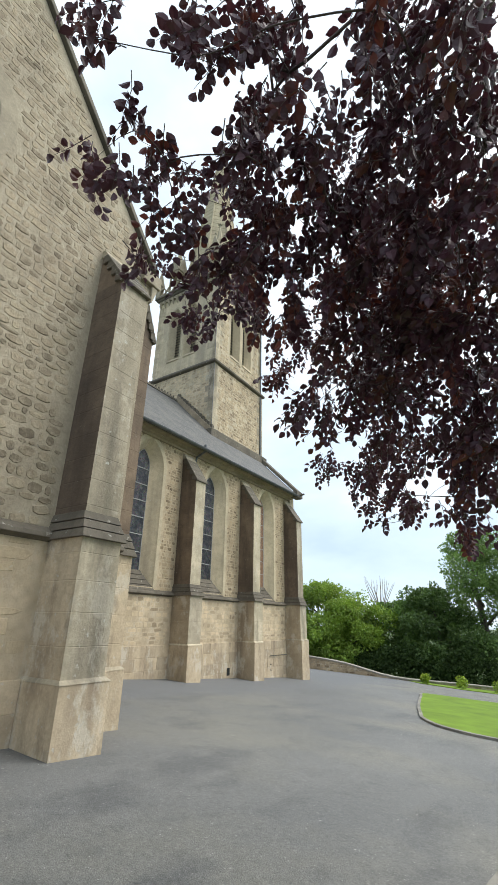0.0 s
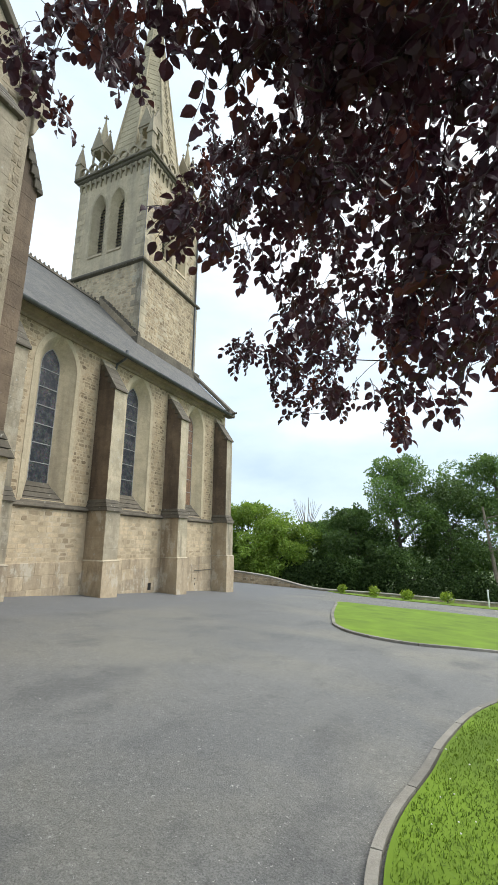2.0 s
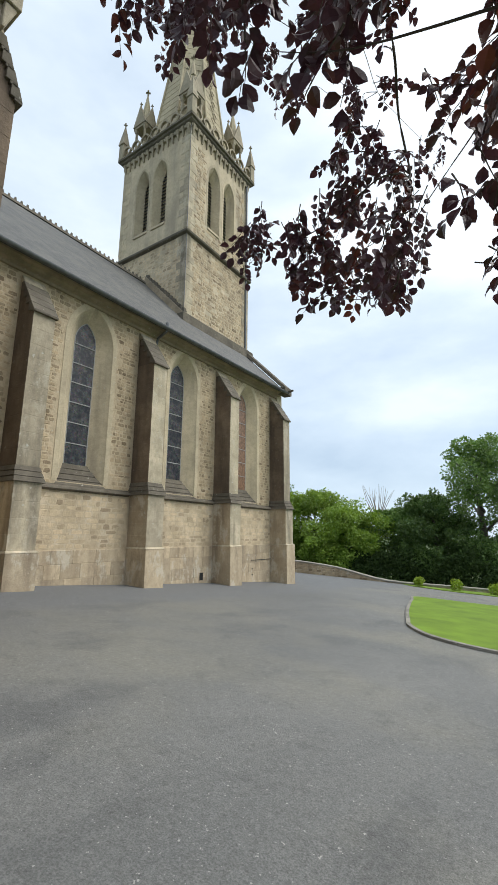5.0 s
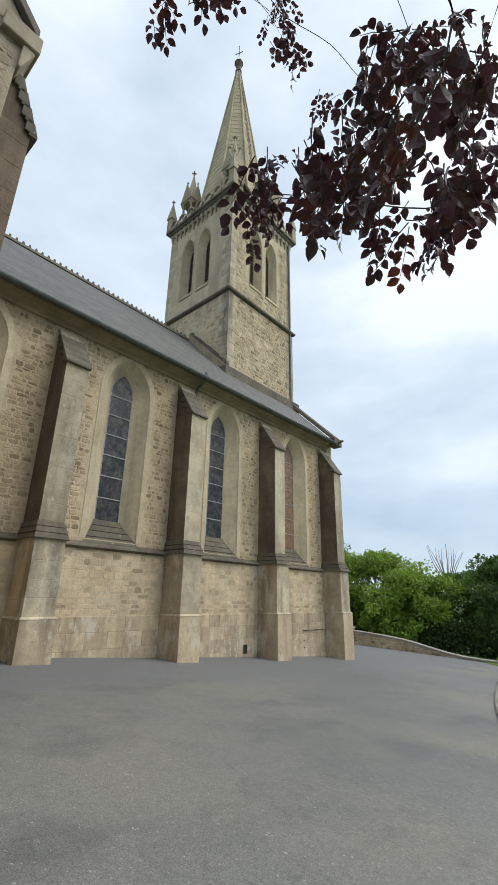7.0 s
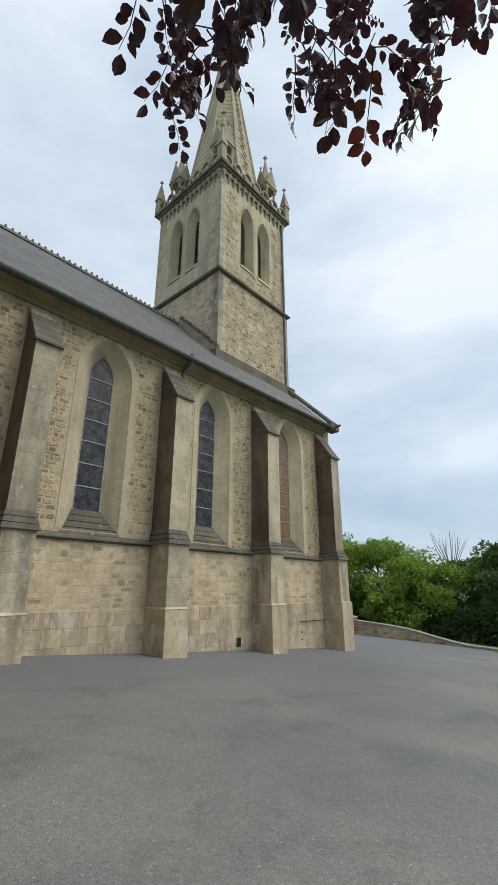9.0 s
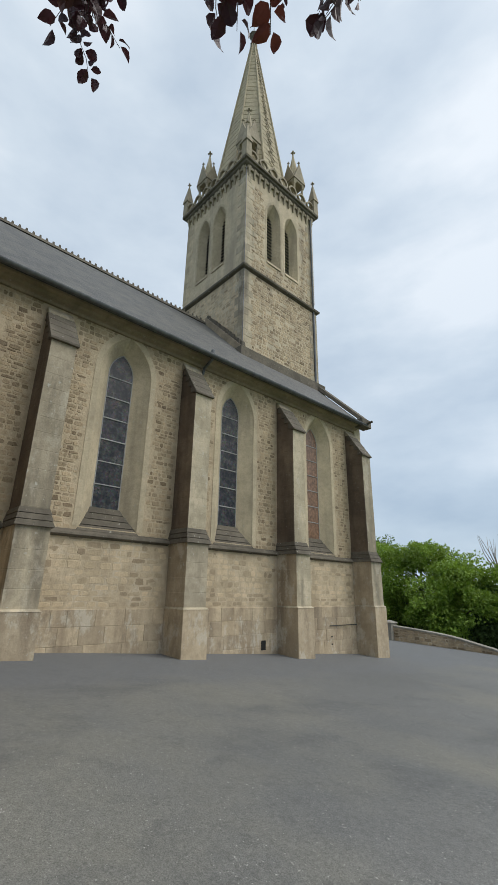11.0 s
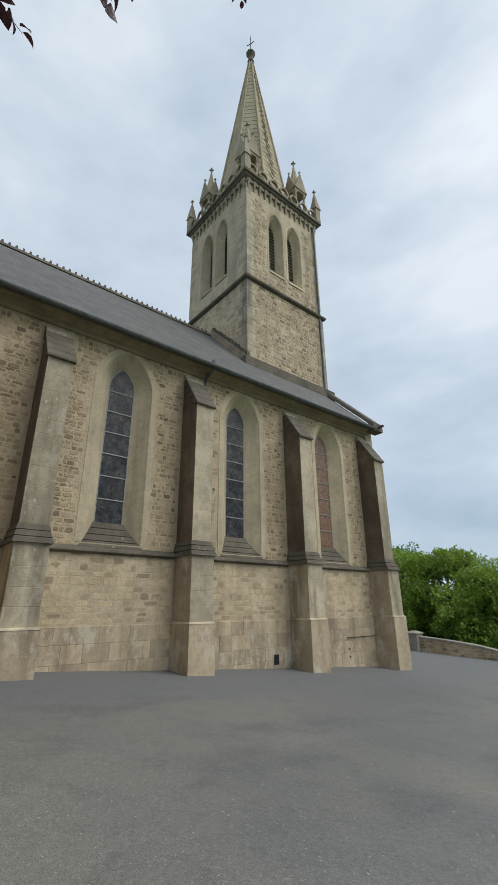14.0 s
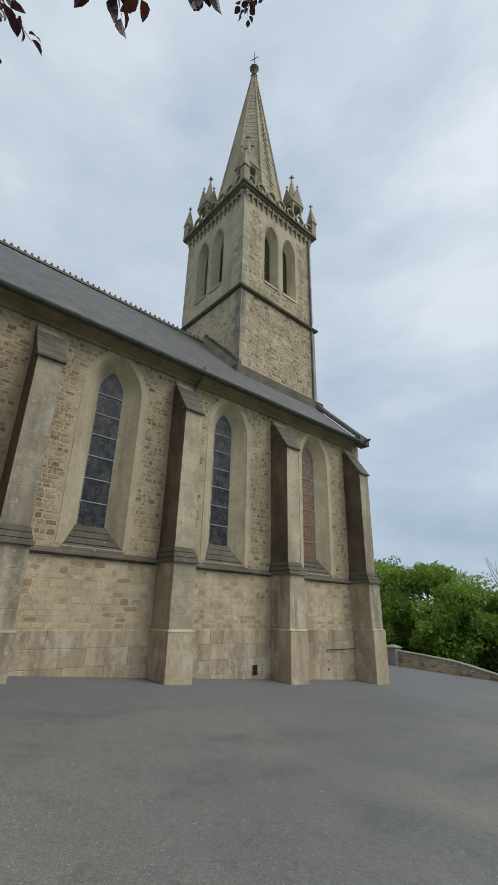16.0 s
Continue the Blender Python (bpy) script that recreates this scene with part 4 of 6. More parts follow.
for sx in (1, -1):
    for sy in (1, -1):
        x, y = AX + sx * (HX + 0.12), AY + sy * (HY + 0.12)
        z = TC + 0.34
        g = Geo().loft([square(x, y, z, 0.2), square(x, y, z + 1.1, 0.19)])
        pn = part("pinnacle", g, CARVED, church, "slender carved corner pinnacle", bevel=0.02)
        g = Geo().loft([square(x, y, z + 1.05, 0.24), square(x, y, z + 1.2, 0.22), square(x, y, z + 2.4, 0.035)])
        part("cap", g, CARVED, pn)
        g = Geo()
        cross(g, x, y, z + 2.35, 0.42)
        part("cross", g, CARVED, pn, "stone cross finial")
        x, y = AX + sx * (HX - 0.72), AY + sy * (HY - 0.72)
        z = TC + 0.35
        g = Geo().loft([square(x, y, z - 0.2, 0.55), square(x, y, z + 0.35, 0.5)])
        ae = part("aedicule", g, CARVED, church, "open canopied turret with columns and cross")
        for cx in (1, -1):
            for cy in (1, -1):
                g = Geo().tube([(x + cx * 0.36, y + cy * 0.36, z + 0.3), (x + cx * 0.36, y + cy * 0.36, z + 2.3)], [0.085, 0.07], 8)
                g.loft([square(x + cx * 0.36, y + cy * 0.36, z + 2.1, 0.08), square(x + cx * 0.36, y + cy * 0.36, z + 2.35, 0.14)])
                part("column", g, CARVED, ae)
        g = Geo().loft([square(x, y, z + 2.3, 0.48), square(x, y, z + 2.55, 0.48)])
        for k in range(4):
            m = Matrix.Translation((x, y, 0)) @ Matrix.Rotation(radians(90 * k), 4, "Z")
            g.loft([[m @ Vector((a, d, c)) for a, c in ((-0.52, z + 2.45), (0.52, z + 2.45), (0.0, z + 3.85))] for d in (-0.53, -0.4)])
            p = m @ Vector((0, -0.46, z + 3.8))
            cross(g, p.x, p.y, p.z, 0.32)
        part("gabled_canopy", g, CARVED, ae)
        g = Geo().loft([[(x + r * math.cos(radians(45 * k + 22.5)), y + r * math.sin(radians(45 * k + 22.5)), zz) for k in range(8)] for r, zz in ((0.46, z + 2.45), (0.44, z + 2.7), (0.05, z + 5.0))])
        part("spirelet", g, SPIRE, ae)
        g = Geo()
        cross(g, x, y, z + 4.95, 0.55)
        part("cross", g, CARVED, ae, "stone cross finial")

# spire: octagon with roll-moulded edges, course joints and a diaper of scales
SZ0, SZ1, SR0, SR1 = TC + 0.3, 39.7, 2.45, 0.16
octo = lambda r, z, k=8: [(AX + r * math.cos(radians(45 * i + 22.5)), AY + r * math.sin(radians(45 * i + 22.5)), z) for i in range(8)]
rad = lambda z: SR0 + (SR1 - SR0) * (z - SZ0) / (SZ1 - SZ0)
rings, z = [], SZ0
while z < SZ1 - 0.5:
    rings += [octo(rad(z), z), octo(rad(z + 0.40), z + 0.40), octo(rad(z + 0.42) - 0.02, z + 0.42), octo(rad(z + 0.45) - 0.02, z + 0.45)]
    z += 0.47
rings.append(octo(SR1, SZ1))
spire = part("spire", Geo().loft(rings), SPIRE, church, "tall octagonal stone spire with coursed faces")
for i in range(8):
    a, c = Vector(octo(SR0 + 0.02, SZ0)[i]), Vector(octo(SR1 + 0.02, SZ1)[i])
    part("edge_roll", Geo().tube([a, c], [0.075, 0.04], 6), SPIRE, spire)
for i in (7,):
    g = Geo()
    a0, a1 = Vector(octo(SR0, SZ0)[i]), Vector(octo(SR0, SZ0)[(i + 1) % 8])
    b0, b1 = Vector(octo(SR1, SZ1)[i]), Vector(octo(SR1, SZ1)[(i + 1) % 8])
    nrm = (a1 - a0).cross(b0 - a0).normalized() * 0.03
    k, t = 0, 0.01
    while t < 0.9:
        wdt = (a1 - a0).length * (1 - t)
        st = 0.3 * wdt / 17 + 0.003
        for u in (0.5,):
            pl = lambda s, q: (a0 + (b0 - a0) * q) * (1 - s) + (a1 + (b1 - a1) * q) * s + nrm
            cu = u + (0.05 if k % 2 else -0.05)
            p = [pl(cu, t), pl(cu + 0.13, t + st / 2), pl(cu, t + st), pl(cu - 0.13, t + st / 2)]
            for e, f in zip(p, p[1:] + p[:1]):
                g.tube([e, f], 0.022, 4)
        t += st
        k += 1
    part("scale_ornament", g, CARVED, spire, "carved chain of scales")
g = Geo().loft([octo(r, zz) for r, zz in ((0.19, 39.6), (0.27, 39.75), (0.2, 39.9), (0.18, 40.3), (0.36, 40.75), (0.3, 40.85), (0.06, 41.05))])
part("finial", g, TRIM, spire, "carved stone finial")
g = Geo().tube([(AX, AY, 41.0), (AX, AY, 42.9)], 0.03, 6)
for s in (1, -1):
    g.tube([(AX, AY, 42.0), (AX + s * 0.3, AY + s * 0.12, 42.05)], 0.028, 6)
part("iron_cross", g, IRON, spire, "thin iron cross")
part("lightning_rod", Geo().tube([(AX + HX + 0.07, AY - HY - 0.05, 12), (AX + HX + 0.06, AY - HY - 0.05, 23)], 0.018, 5), ZINC, church)
part("tower_downpipe", Geo().tube([(AX + HX + 0.1, AY + HY - 0.22, 11.9), (AX + HX + 0.1, AY + HY - 0.22, 23.0)], 0.055, 6), ZINC, church, "zinc rainwater pipe")
# raised stone weathering with worn crest tiles where the nave roof meets the tower
a, c = Vector((AX + HX + 0.26, AY - HY, 11.66)), Vector((RX, AY - HY, RZ + 0.05))
g = Geo().loft([[(q.x, q.y - 0.3, q.z - 0.15), (q.x, q.y + 0.02, q.z - 0.15), (q.x, q.y + 0.02, q.z + 0.42), (q.x, q.y - 0.24, q.z + 0.34)] for q in (a, c)])
weathering = part("roof_flashing", g, CORNICE, church, "stone weathering where roof meets tower", bevel=0.015)
for k in range(13):
    q = a.lerp(c, (k + 0.5) / 13)
    h, w = rng.uniform(0.08, 0.17), rng.uniform(0.08, 0.12)
    part("crest_tile", Geo().hexa([(q.x + w, q.y - 0.2, q.z + 0.3), (q.x + w, q.y - 0.02, q.z + 0.34), (q.x - w, q.y - 0.02, q.z + 0.4), (q.x - w, q.y - 0.2, q.z + 0.38),
                                   (q.x + w * 0.7, q.y - 0.18, q.z + 0.4 + h), (q.x + w * 0.7, q.y - 0.05, q.z + 0.4 + h), (q.x - w * 0.7, q.y - 0.05, q.z + 0.45 + h), (q.x - w * 0.7, q.y - 0.18, q.z + 0.45 + h)]), TRIM, weathering)


# ---- yard furniture: kerbs, lawns, wall, shrubs ----
def smooth_line(pts, n=6):
    out = []
    P = [pts[0]] + list(pts) + [pts[-1]]
    for i in range(1, len(P) - 2):
        for k in range(n):
            t = k / n
            out.append(tuple(0.5 * (2 * b + (c - a) * t + (2 * a - 5 * b + 4 * c - d) * t * t + (3 * b - a - 3 * c + d) * t ** 3)
                             for a, b, c, d in zip(P[i - 1], P[i], P[i + 1], P[i + 2])))
    return out + [tuple(pts[-1])]


def lawn(name, outline, label, rise):
    g = Geo()
    if sum(a[0] * c[1] - c[0] * a[1] for a, c in zip(outline, outline[1:] + outline[:1])) < 0:
        outline = outline[::-1]
    g.loft([[(x, y, gz(x, y) + d) for x, y in outline] for d in (-0.1, rise)])
    ob = part(name, g, GRASS)
    return tagged(ob, label, "lawn", kind="structure")


def kerb(name, line, label, wide, high, stone_len):
    o = thing(name, label, "kerb", kind="structure")
    run = 0
    acc = [line[0]]
    for p, q in zip(line[:-1], line[1:]):
        run += math.dist(p, q)
        acc.append(q)
        if run >= stone_len or q is line[-1]:
            g = Geo()
            rings = []
            for i, c in enumerate(acc):
                e, f = acc[max(i - 1, 0)], acc[min(i + 1, len(acc) - 1)]
                d = Vector((f[0] - e[0], f[1] - e[1], 0)).normalized()
                nn = Vector((-d.y, d.x, 0)) * wide / 2
                b = Vector((c[0], c[1], gz(*c))) + (d * 0.006 if i == 0 else (-d * 0.006 if i == len(acc) - 1 else Vector()))
                rings.append([b - nn - Vector((0, 0, 0.1)), b + nn - Vector((0, 0, 0.1)), b + nn + Vector((0, 0, high)), b - nn + Vector((0, 0, high))])
            g.loft(rings)
            part("kerb_stone", g, KERB, o)
            run, acc = 0, [q]
    return o


near = smooth_line([(12.0, 0.6), (7.0, 1.0), (2.6, 1.9), (0.6, 2.6), (-0.35, 3.2), (-0.75, 3.75), (-0.93, 4.5), (-0.93, 5.2), (-0.79, 6.1), (-0.66, 7.1), (-0.3, 8.6), (0.5, 10.2), (2.2, 11.6), (5.0, 12.2), (9.0, 11.8), (13.0, 9.0)], 5)
kerb("near_kerb", near, "low grey concrete kerb edging the beech lawn", 0.065, 0.045, 0.9)
lawn("beech_lawn", [(x + 0.06, y) for x, y in near] + [(15, 4)], "short green lawn under the copper beech", 0.05)
far_edge = smooth_line([(0.5, 26.75), (-1.5, 26.3), (-3.9, 25.4), (-6.0, 24.9), (-5.7, 22.8), (-4.8, 18.7), (-4.08, 16.0), (-3.75, 15.0), (-3.0, 13.95), (-1.7, 13.55), (-0.2, 14.2), (3.5, 15.8), (7.0, 17.5), (10.0, 20.0)], 5)
kerb("far_kerb", far_edge, "low pale kerb edging the island lawn", 0.1, 0.06, 1.0)
lawn("island_lawn", far_edge + [(12, 23), (8, 27)], "bright green mown island lawn", 0.06)
strip = [(-9.6, 35.5), (-6.0, 36.6), (0.4, 38.9), (9.0, 41.8), (9.0, 38.6), (0.9, 35.7), (-2.0, 34.6), (-6.0, 33.7), (-8.6, 34.3)]
lawn("verge", strip[::-1], "narrow grass verge along the boundary wall", 0.03)

wall = thing("boundary_wall", "low stone boundary wall with pale coping", "wall", kind="structure")
tops = [0.80, 0.62, 0.08, 0.16, 0.22, 0.3]
bounds = smooth_line([(x, y, h) for (x, y), h in zip(WALL_LINE, tops)], 4)
bounds[0] = (*WALL_LINE[0], 0.80)
g, cop = Geo(), Geo()
for q, lo, hi, wd in ((g, -0.4, None, 0.17), (cop, None, 0.09, 0.22)):
    rings = []
    for i, (x, y, h) in enumerate(bounds):
        z = gz(x, y)
        a, c = (z - 0.4, z + h) if q is g else (z + h, z + h + 0.1)
        rings.append([(x, y - wd, a), (x, y + wd, a), (x, y + wd, c), (x, y - wd, c)])
    q.loft(rings)
part("masonry", g, PLINTH, wall, "buff rubble masonry")
part("coping", cop, KERB, wall, "pale coping stones", bevel=0.02)
g = Geo()
for (x0, y0, h0), (x1, y1, h1) in zip(bounds[:10], bounds[1:11]):
    put = lambda u, v, d: (x0 + (x1 - x0) * u, y0 + (y1 - y0) * u - 0.17 - d, gz(x0, y0) + (gz(x1, y1) - gz(x0, y0)) * u + v)
    rubble(g, 0, 1, 0.02, min(h0, h1), put, lambda a, c, e, f: False, 0.35 / max(0.3, math.dist((x0, y0), (x1, y1))), 0.18, (0.005, 0.02))
part("wall_stones", g, RUBBLE, wall, "", "stuff")
px, py = WALL_LINE[0]
pz = gz(px, py)
g = Geo().loft([square(px - 0.1, py, pz - 0.3, 0.36), square(px - 0.1, py, pz + 0.98, 0.36)])
g.loft([square(px - 0.1, py, pz + 0.98, 0.42), square(px - 0.1, py, pz + 1.04, 0.42), square(px - 0.1, py, pz + 1.16, 0.12)])
part("end_pier", g, KERB, wall, "pale capped end pier", bevel=0.02)


def leaf_quads(g, p, d, up, length, wide):
    """One folded leaf: a diamond of four corners with a midrib."""
    s = d.cross(up)
    s = s.normalized() if s.length > 1e-4 else Vector((1, 0, 0))
    nrm = s.cross(d).normalized()
    n = len(g.v)
    m = p + d * length * 0.45
    g.v += [tuple(p), tuple(m + s * wide + nrm * wide * 0.35), tuple(p + d * length), tuple(m - s * wide + nrm * wide * 0.35)]
    g.f += [(n, n + 1, n + 2), (n, n + 2, n + 3)]
    g.slot += [0, 0]


def rand_dir(r):
    while True:
        v = Vector((r.uniform(-1, 1), r.uniform(-1, 1), r.uniform(-1, 1)))
        if 0.05 < v.length < 1:
            return v.normalized()


def clumps(g, r, centre, radius, count, size, squash=0.8):
    c = Vector(centre)
    for _ in range(count):
        v = rand_dir(r)
        rr = radius * (0.55 + 0.5 * r.random() ** 0.6)
        p = c + Vector((v.x * rr, v.y * rr, v.z * rr * squash))
        d = (v + rand_dir(r) * 1.1 + Vector((0, 0, -0.25))).normalized()
        leaf_quads(g, p, d, rand_dir(r), size * r.uniform(0.7, 1.4), size * r.uniform(0.28, 0.5))


def tree(name, x, y, top, spread, label, mat, seed, base=None, leaves=26000, size=0.21, low=0.08):
    r = random.Random(seed)
    z0 = gz(x, y) - 0.75 if base is None else base
    h = top - z0
    o = thing(name, label, "tree", at=(x, y, z0))
    g = Geo()
    pts = [(0, 0, -0.3), (r.uniform(-.2, .2), r.uniform(-.2, .2), h * 0.3), (r.uniform(-.4, .4), r.uniform(-.4, .4), h * 0.62), (r.uniform(-.5, .5), r.uniform(-.5, .5), h * 0.9)]
    g.tube(pts, [0.035 * h, 0.024 * h, 0.014 * h, 0.004 * h], 8)
    part("trunk", g, BARK, o, "grey-brown trunk", smooth=True)
    crown = Geo()
    nb = 11
    cells = []
    for k in range(nb):
        a = 2.4 * k + r.uniform(-.4, .4)
        f = low + (0.92 - low) * (k + 0.5) / nb
        prof = math.sin(math.pi * min(1, (f - low * 0.6) / (1.05 - low * 0.6)) ** 0.8) ** 0.6
        L = spread * prof * r.uniform(0.7, 1.1)
        s = Vector((0, 0, h * f * 0.8))
        e = Vector((math.cos(a) * L, math.sin(a) * L, h * f + r.uniform(0, 0.08) * h))
        q = Geo().tube([s, s.lerp(e, 0.5) + Vector((0, 0, 0.03 * h)), e], [0.011 * h, 0.007 * h, 0.002 * h], 5)
        part("limb", q, BARK, o)
        for t in (0.5, 0.8, 1.02):
            cells.append((s.lerp(e, t) + rand_dir(r) * spread * 0.16, spread * r.uniform(0.24, 0.40)))
    for k in range(6):
        cells.append((Vector((r.uniform(-.3, .3) * spread, r.uniform(-.3, .3) * spread, h * r.uniform(0.82, 0.98))), spread * r.uniform(0.18, 0.3)))
    per = leaves // len(cells)
    for c, rr in cells:
        if c.z + rr > h * 1.03:
            c.z = h * 1.03 - rr
        clumps(crown, r, c, rr, int(per * 0.6), size)
        for _ in range(4):
            clumps(crown, r, c + rand_dir(r) * rr * 0.95, rr * 0.36, int(per * 0.1), size)
    part("crown", crown, mat, o, "leafy uneven crown", "stuff")
    return o


def wood_tree(x, y, top, spread, kind, seed, **kw):
    names = ("woodland_tree", "ash_tree", "oak_tree")
    labels = ("mid-green broadleaf tree at the edge of the wood", "light green ash tree with airy crown", "dark green oak with dense rounded crown")
    return tagged(tree(names[kind], x, y, top, spread, labels[kind], GREENS[kind], seed, **kw), group="trees behind the boundary wall")


for k, row in enumerate([(-26.0, 46, 7.0, 4.6, 1), (-21.5, 47, 6.2, 4.2, 1), (-17.6, 46, 4.4, 3.8, 1), (-13.2, 49, 4.3, 3.6, 0), (-9.6, 47, 5.4, 3.4, 2), (-5.6, 49, 10.6, 4.6, 0),
                         (-1.2, 50, 8.0, 4.2, 2), (3.6, 53, 11.2, 5.0, 0), (10.0, 53, 11.5, 5.5, 2), (16.5, 52, 11, 5, 0), (-32, 50, 9, 5, 0)]):
    wood_tree(*row, 40 + k)
# Leaf clumps added as dark fill where the gaps under the trees are shaded.
g = Geo()
r = random.Random(5)
for k in range(150):
    x = -34 + 54 * (k + r.random()) / 150
    y = max(wall_y(x) + r.uniform(5.0, 9.0), 44.5) if x > -17 else r.uniform(46, 49)
    clumps(g, r, (x, y, gz(x, y) + r.uniform(-0.4, 1.0) + 1.6 * r.random() ** 2), r.uniform(0.6, 1.5), 380, 0.22, 0.9)
tagged(part("undergrowth", g, GAP_FILL), "dark leaf mass added for the shaded gaps below the trees", "undergrowth", kind="stuff")

o = thing("bare_tree", "leafless dead tree standing among green crowns", "tree", at=(-15.8, 50, gz(-15.8, 50) - 0.7))
part("trunk", Geo().tube([(0, 0, 0), (0.1, 0, 6.2)], [0.16, 0.09], 6), DEADWOOD, o)
for k in range(17):
    a = -1.5 + 3.0 * k / 16 + r.uniform(-0.2, 0.2)
    z = r.uniform(5.2, 6.4)
    part("branch", Geo().tube([(0.1, 0, z), (0.1 + a * 0.7, r.uniform(-.5, .5), z + 2.2), (0.1 + a * 1.1 + r.uniform(-.2, .2), r.uniform(-.6, .6), z + 3.6 + r.uniform(-.5, .5))], [0.05, 0.03, 0.012], 5), DEADWOOD, o)
o = thing("pine_trunk", "bare tan pine trunk beside the wood", "tree", at=(2.6, 47, gz(2.6, 47) - 0.7))
part("trunk", Geo().tube([(0, 0, 0), (-0.3, 0, 4), (-0.7, 0, 9)], [0.2, 0.16, 0.09], 7), DEADWOOD, o)
for k in range(6):
    z = 5 + k * 0.6
    part("branch", Geo().tube([(-0.45, 0, z), (0.3 + k * 0.2, -0.3, z + 0.4), (1.2 + r.uniform(-.3, .3), -0.5, z - 0.6)], [0.05, 0.035, 0.012], 5), DEADWOOD, o)

for x, y, s in ((-8.2, 34.6, 0.34), (-6.06, 34.9, 0.40), (-3.92, 35.4, 0.42), (-1.38, 36.4, 0.46)):
    g = Geo()
    r = random.Random(int(x * 10))
    for k in range(9):
        clumps(g, r, Vector((0, 0, s * 0.9)) + rand_dir(r) * s * 0.45, s * 0.6, 90, 0.09, 0.9)
    o = thing("golden_shrub", "small rounded golden-green shrub before the wall", "shrub", "shrubs along the wall", at=(x, y, gz(x, y)))
    part("foliage", g, SHRUB, o)
    part("stem", Geo().tube([(0, 0, -0.05), (0, 0, s * 0.8)], 0.03, 5), BARK, o)
pz = gz(1.2, 38.0)
tagged(part("marker_post", Geo().tube([(1.2, 38, pz - 0.1), (1.2, 38, pz + 1.15)], [0.05, 0.05], 8).tube([(1.2, 38, pz + 1.15), (1.2, 38, pz + 1.2)], [0.065, 0.03], 8), WHITE), "short white marker post by the wall", "post")

# grass blades on the near lawn
g = Geo()
r = random.Random(3)
for _ in range(75000):
    x, y = r.uniform(-1.1, 3.0), r.uniform(3.2, 9.5)
    k = min(range(len(near)), key=lambda i: abs(near[i][1] - y) + (9 if near[i][0] > 2.5 else 0))
    if x < near[k][0] + 0.09 or y < 3.3:
        continue
    z = gz(x, y) + 0.045
    a = r.uniform(0, 6.28)
    h, w = r.uniform(0.012, 0.034), r.uniform(0.003, 0.007)
    dx, dy = math.cos(a), math.sin(a)
    l = r.uniform(0, 0.035)
    n = len(g.v)
    g.v += [(x - dy * w, y + dx * w, z), (x + dy * w, y - dx * w, z), (x + dx * l, y + dy * l, z + h)]
    g.f.append((n, n + 1, n + 2))
    g.slot.append(0)
daisies = Geo()
for _ in range(90):
    x, y = r.uniform(-0.7, 1.6), r.uniform(3.6, 7.5)
    a = r.uniform(0.004, 0.008)
    daisies.loft([[(x + a * math.cos(1.0472 * k), y + a * math.sin(1.0472 * k), gz(x, y) + z) for k in range(6)] for z in (0.095, 0.1)])
tagged(part("daisies", daisies, WHITE), "tiny white daisies scattered in the grass", "flowers", kind="stuff")
tagged(part("grass_blades", g, BLADE), "short green grass blades of the lawn", "grass", kind="stuff")

# ---- copper beech: trunk out of view, limbs reaching over the yard, drooping sprays ----
beech = thing("copper_beech", "large copper beech with drooping dark purple foliage", "tree")
TRUNK = Vector((6.2, 4.2, gz(6.2, 4.2)))
g = Geo().tube([TRUNK - Vector((0, 0, 0.3)), TRUNK + Vector((0.05, 0, 1.2)), TRUNK + Vector((-0.1, 0.1, 3.5)), TRUNK + Vector((-0.2, 0.1, 7)), TRUNK + Vector((0, 0, 12))], [0.62, 0.45, 0.4, 0.3, 0.1], 12)
part("trunk", g, BARK, beech, "smooth grey beech trunk", smooth=True)


def spray_mesh(r, leaves, length):
    """A drooping twig along +x with leaves in two rows."""
    g = Geo()
    pts = [Vector((length * t, r.uniform(-.02, .02), -length * 0.16 * t * t)) for t in (0, 0.35, 0.7, 1.0)]
    g.tube(pts, [0.004, 0.003, 0.0022, 0.0012], 4)
    g.slot = [1] * len(g.f)
    for k in range(leaves):
        t = 0.08 + 0.92 * (k + r.uniform(0.1, 0.9)) / leaves
        p = Vector((length * t, 0, -length * 0.16 * t * t))
        s = 1 if k % 2 else -1
        d = Vector((r.uniform(0.3, 0.9), s * r.uniform(0.5, 1.0), r.uniform(-0.75, 0.1)))
        if k == leaves - 1:
            d = Vector((1, 0, -0.4))
        d.normalize()
        one_leaf(g, p + d * 0.012, d, r)
    return g


def one_leaf(g, p, d, r, size=None):
    """Oval pointed beech leaf, folded along its midrib and curved down."""
    L = size or r.uniform(0.055, 0.092)
    w = L * r.uniform(0.32, 0.40)
    up = (Vector((0, 0, 1)) + rand_dir(r) * 0.7).normalized()
    s = d.cross(up).normalized()
    nn = s.cross(d).normalized()
    n = len(g.v)
    rows = [(0.0, 0.02, 0), (0.22, 0.78, 0.05), (0.5, 1.0, 0.07), (0.78, 0.62, 0.02), (1.0, 0.02, -0.10)]
    for t, ww, z in rows:
        m = p + d * L * t + nn * L * z
        g.v += [tuple(m - s * w * ww + nn * w * ww * 0.3), tuple(m), tuple(m + s * w * ww + nn * w * ww * 0.3)]
    for k in range(4):
        a = n + 3 * k
        g.f += [(a, a + 1, a + 4, a + 3), (a + 1, a + 2, a + 5, a + 4)]
        g.slot += [0, 0]


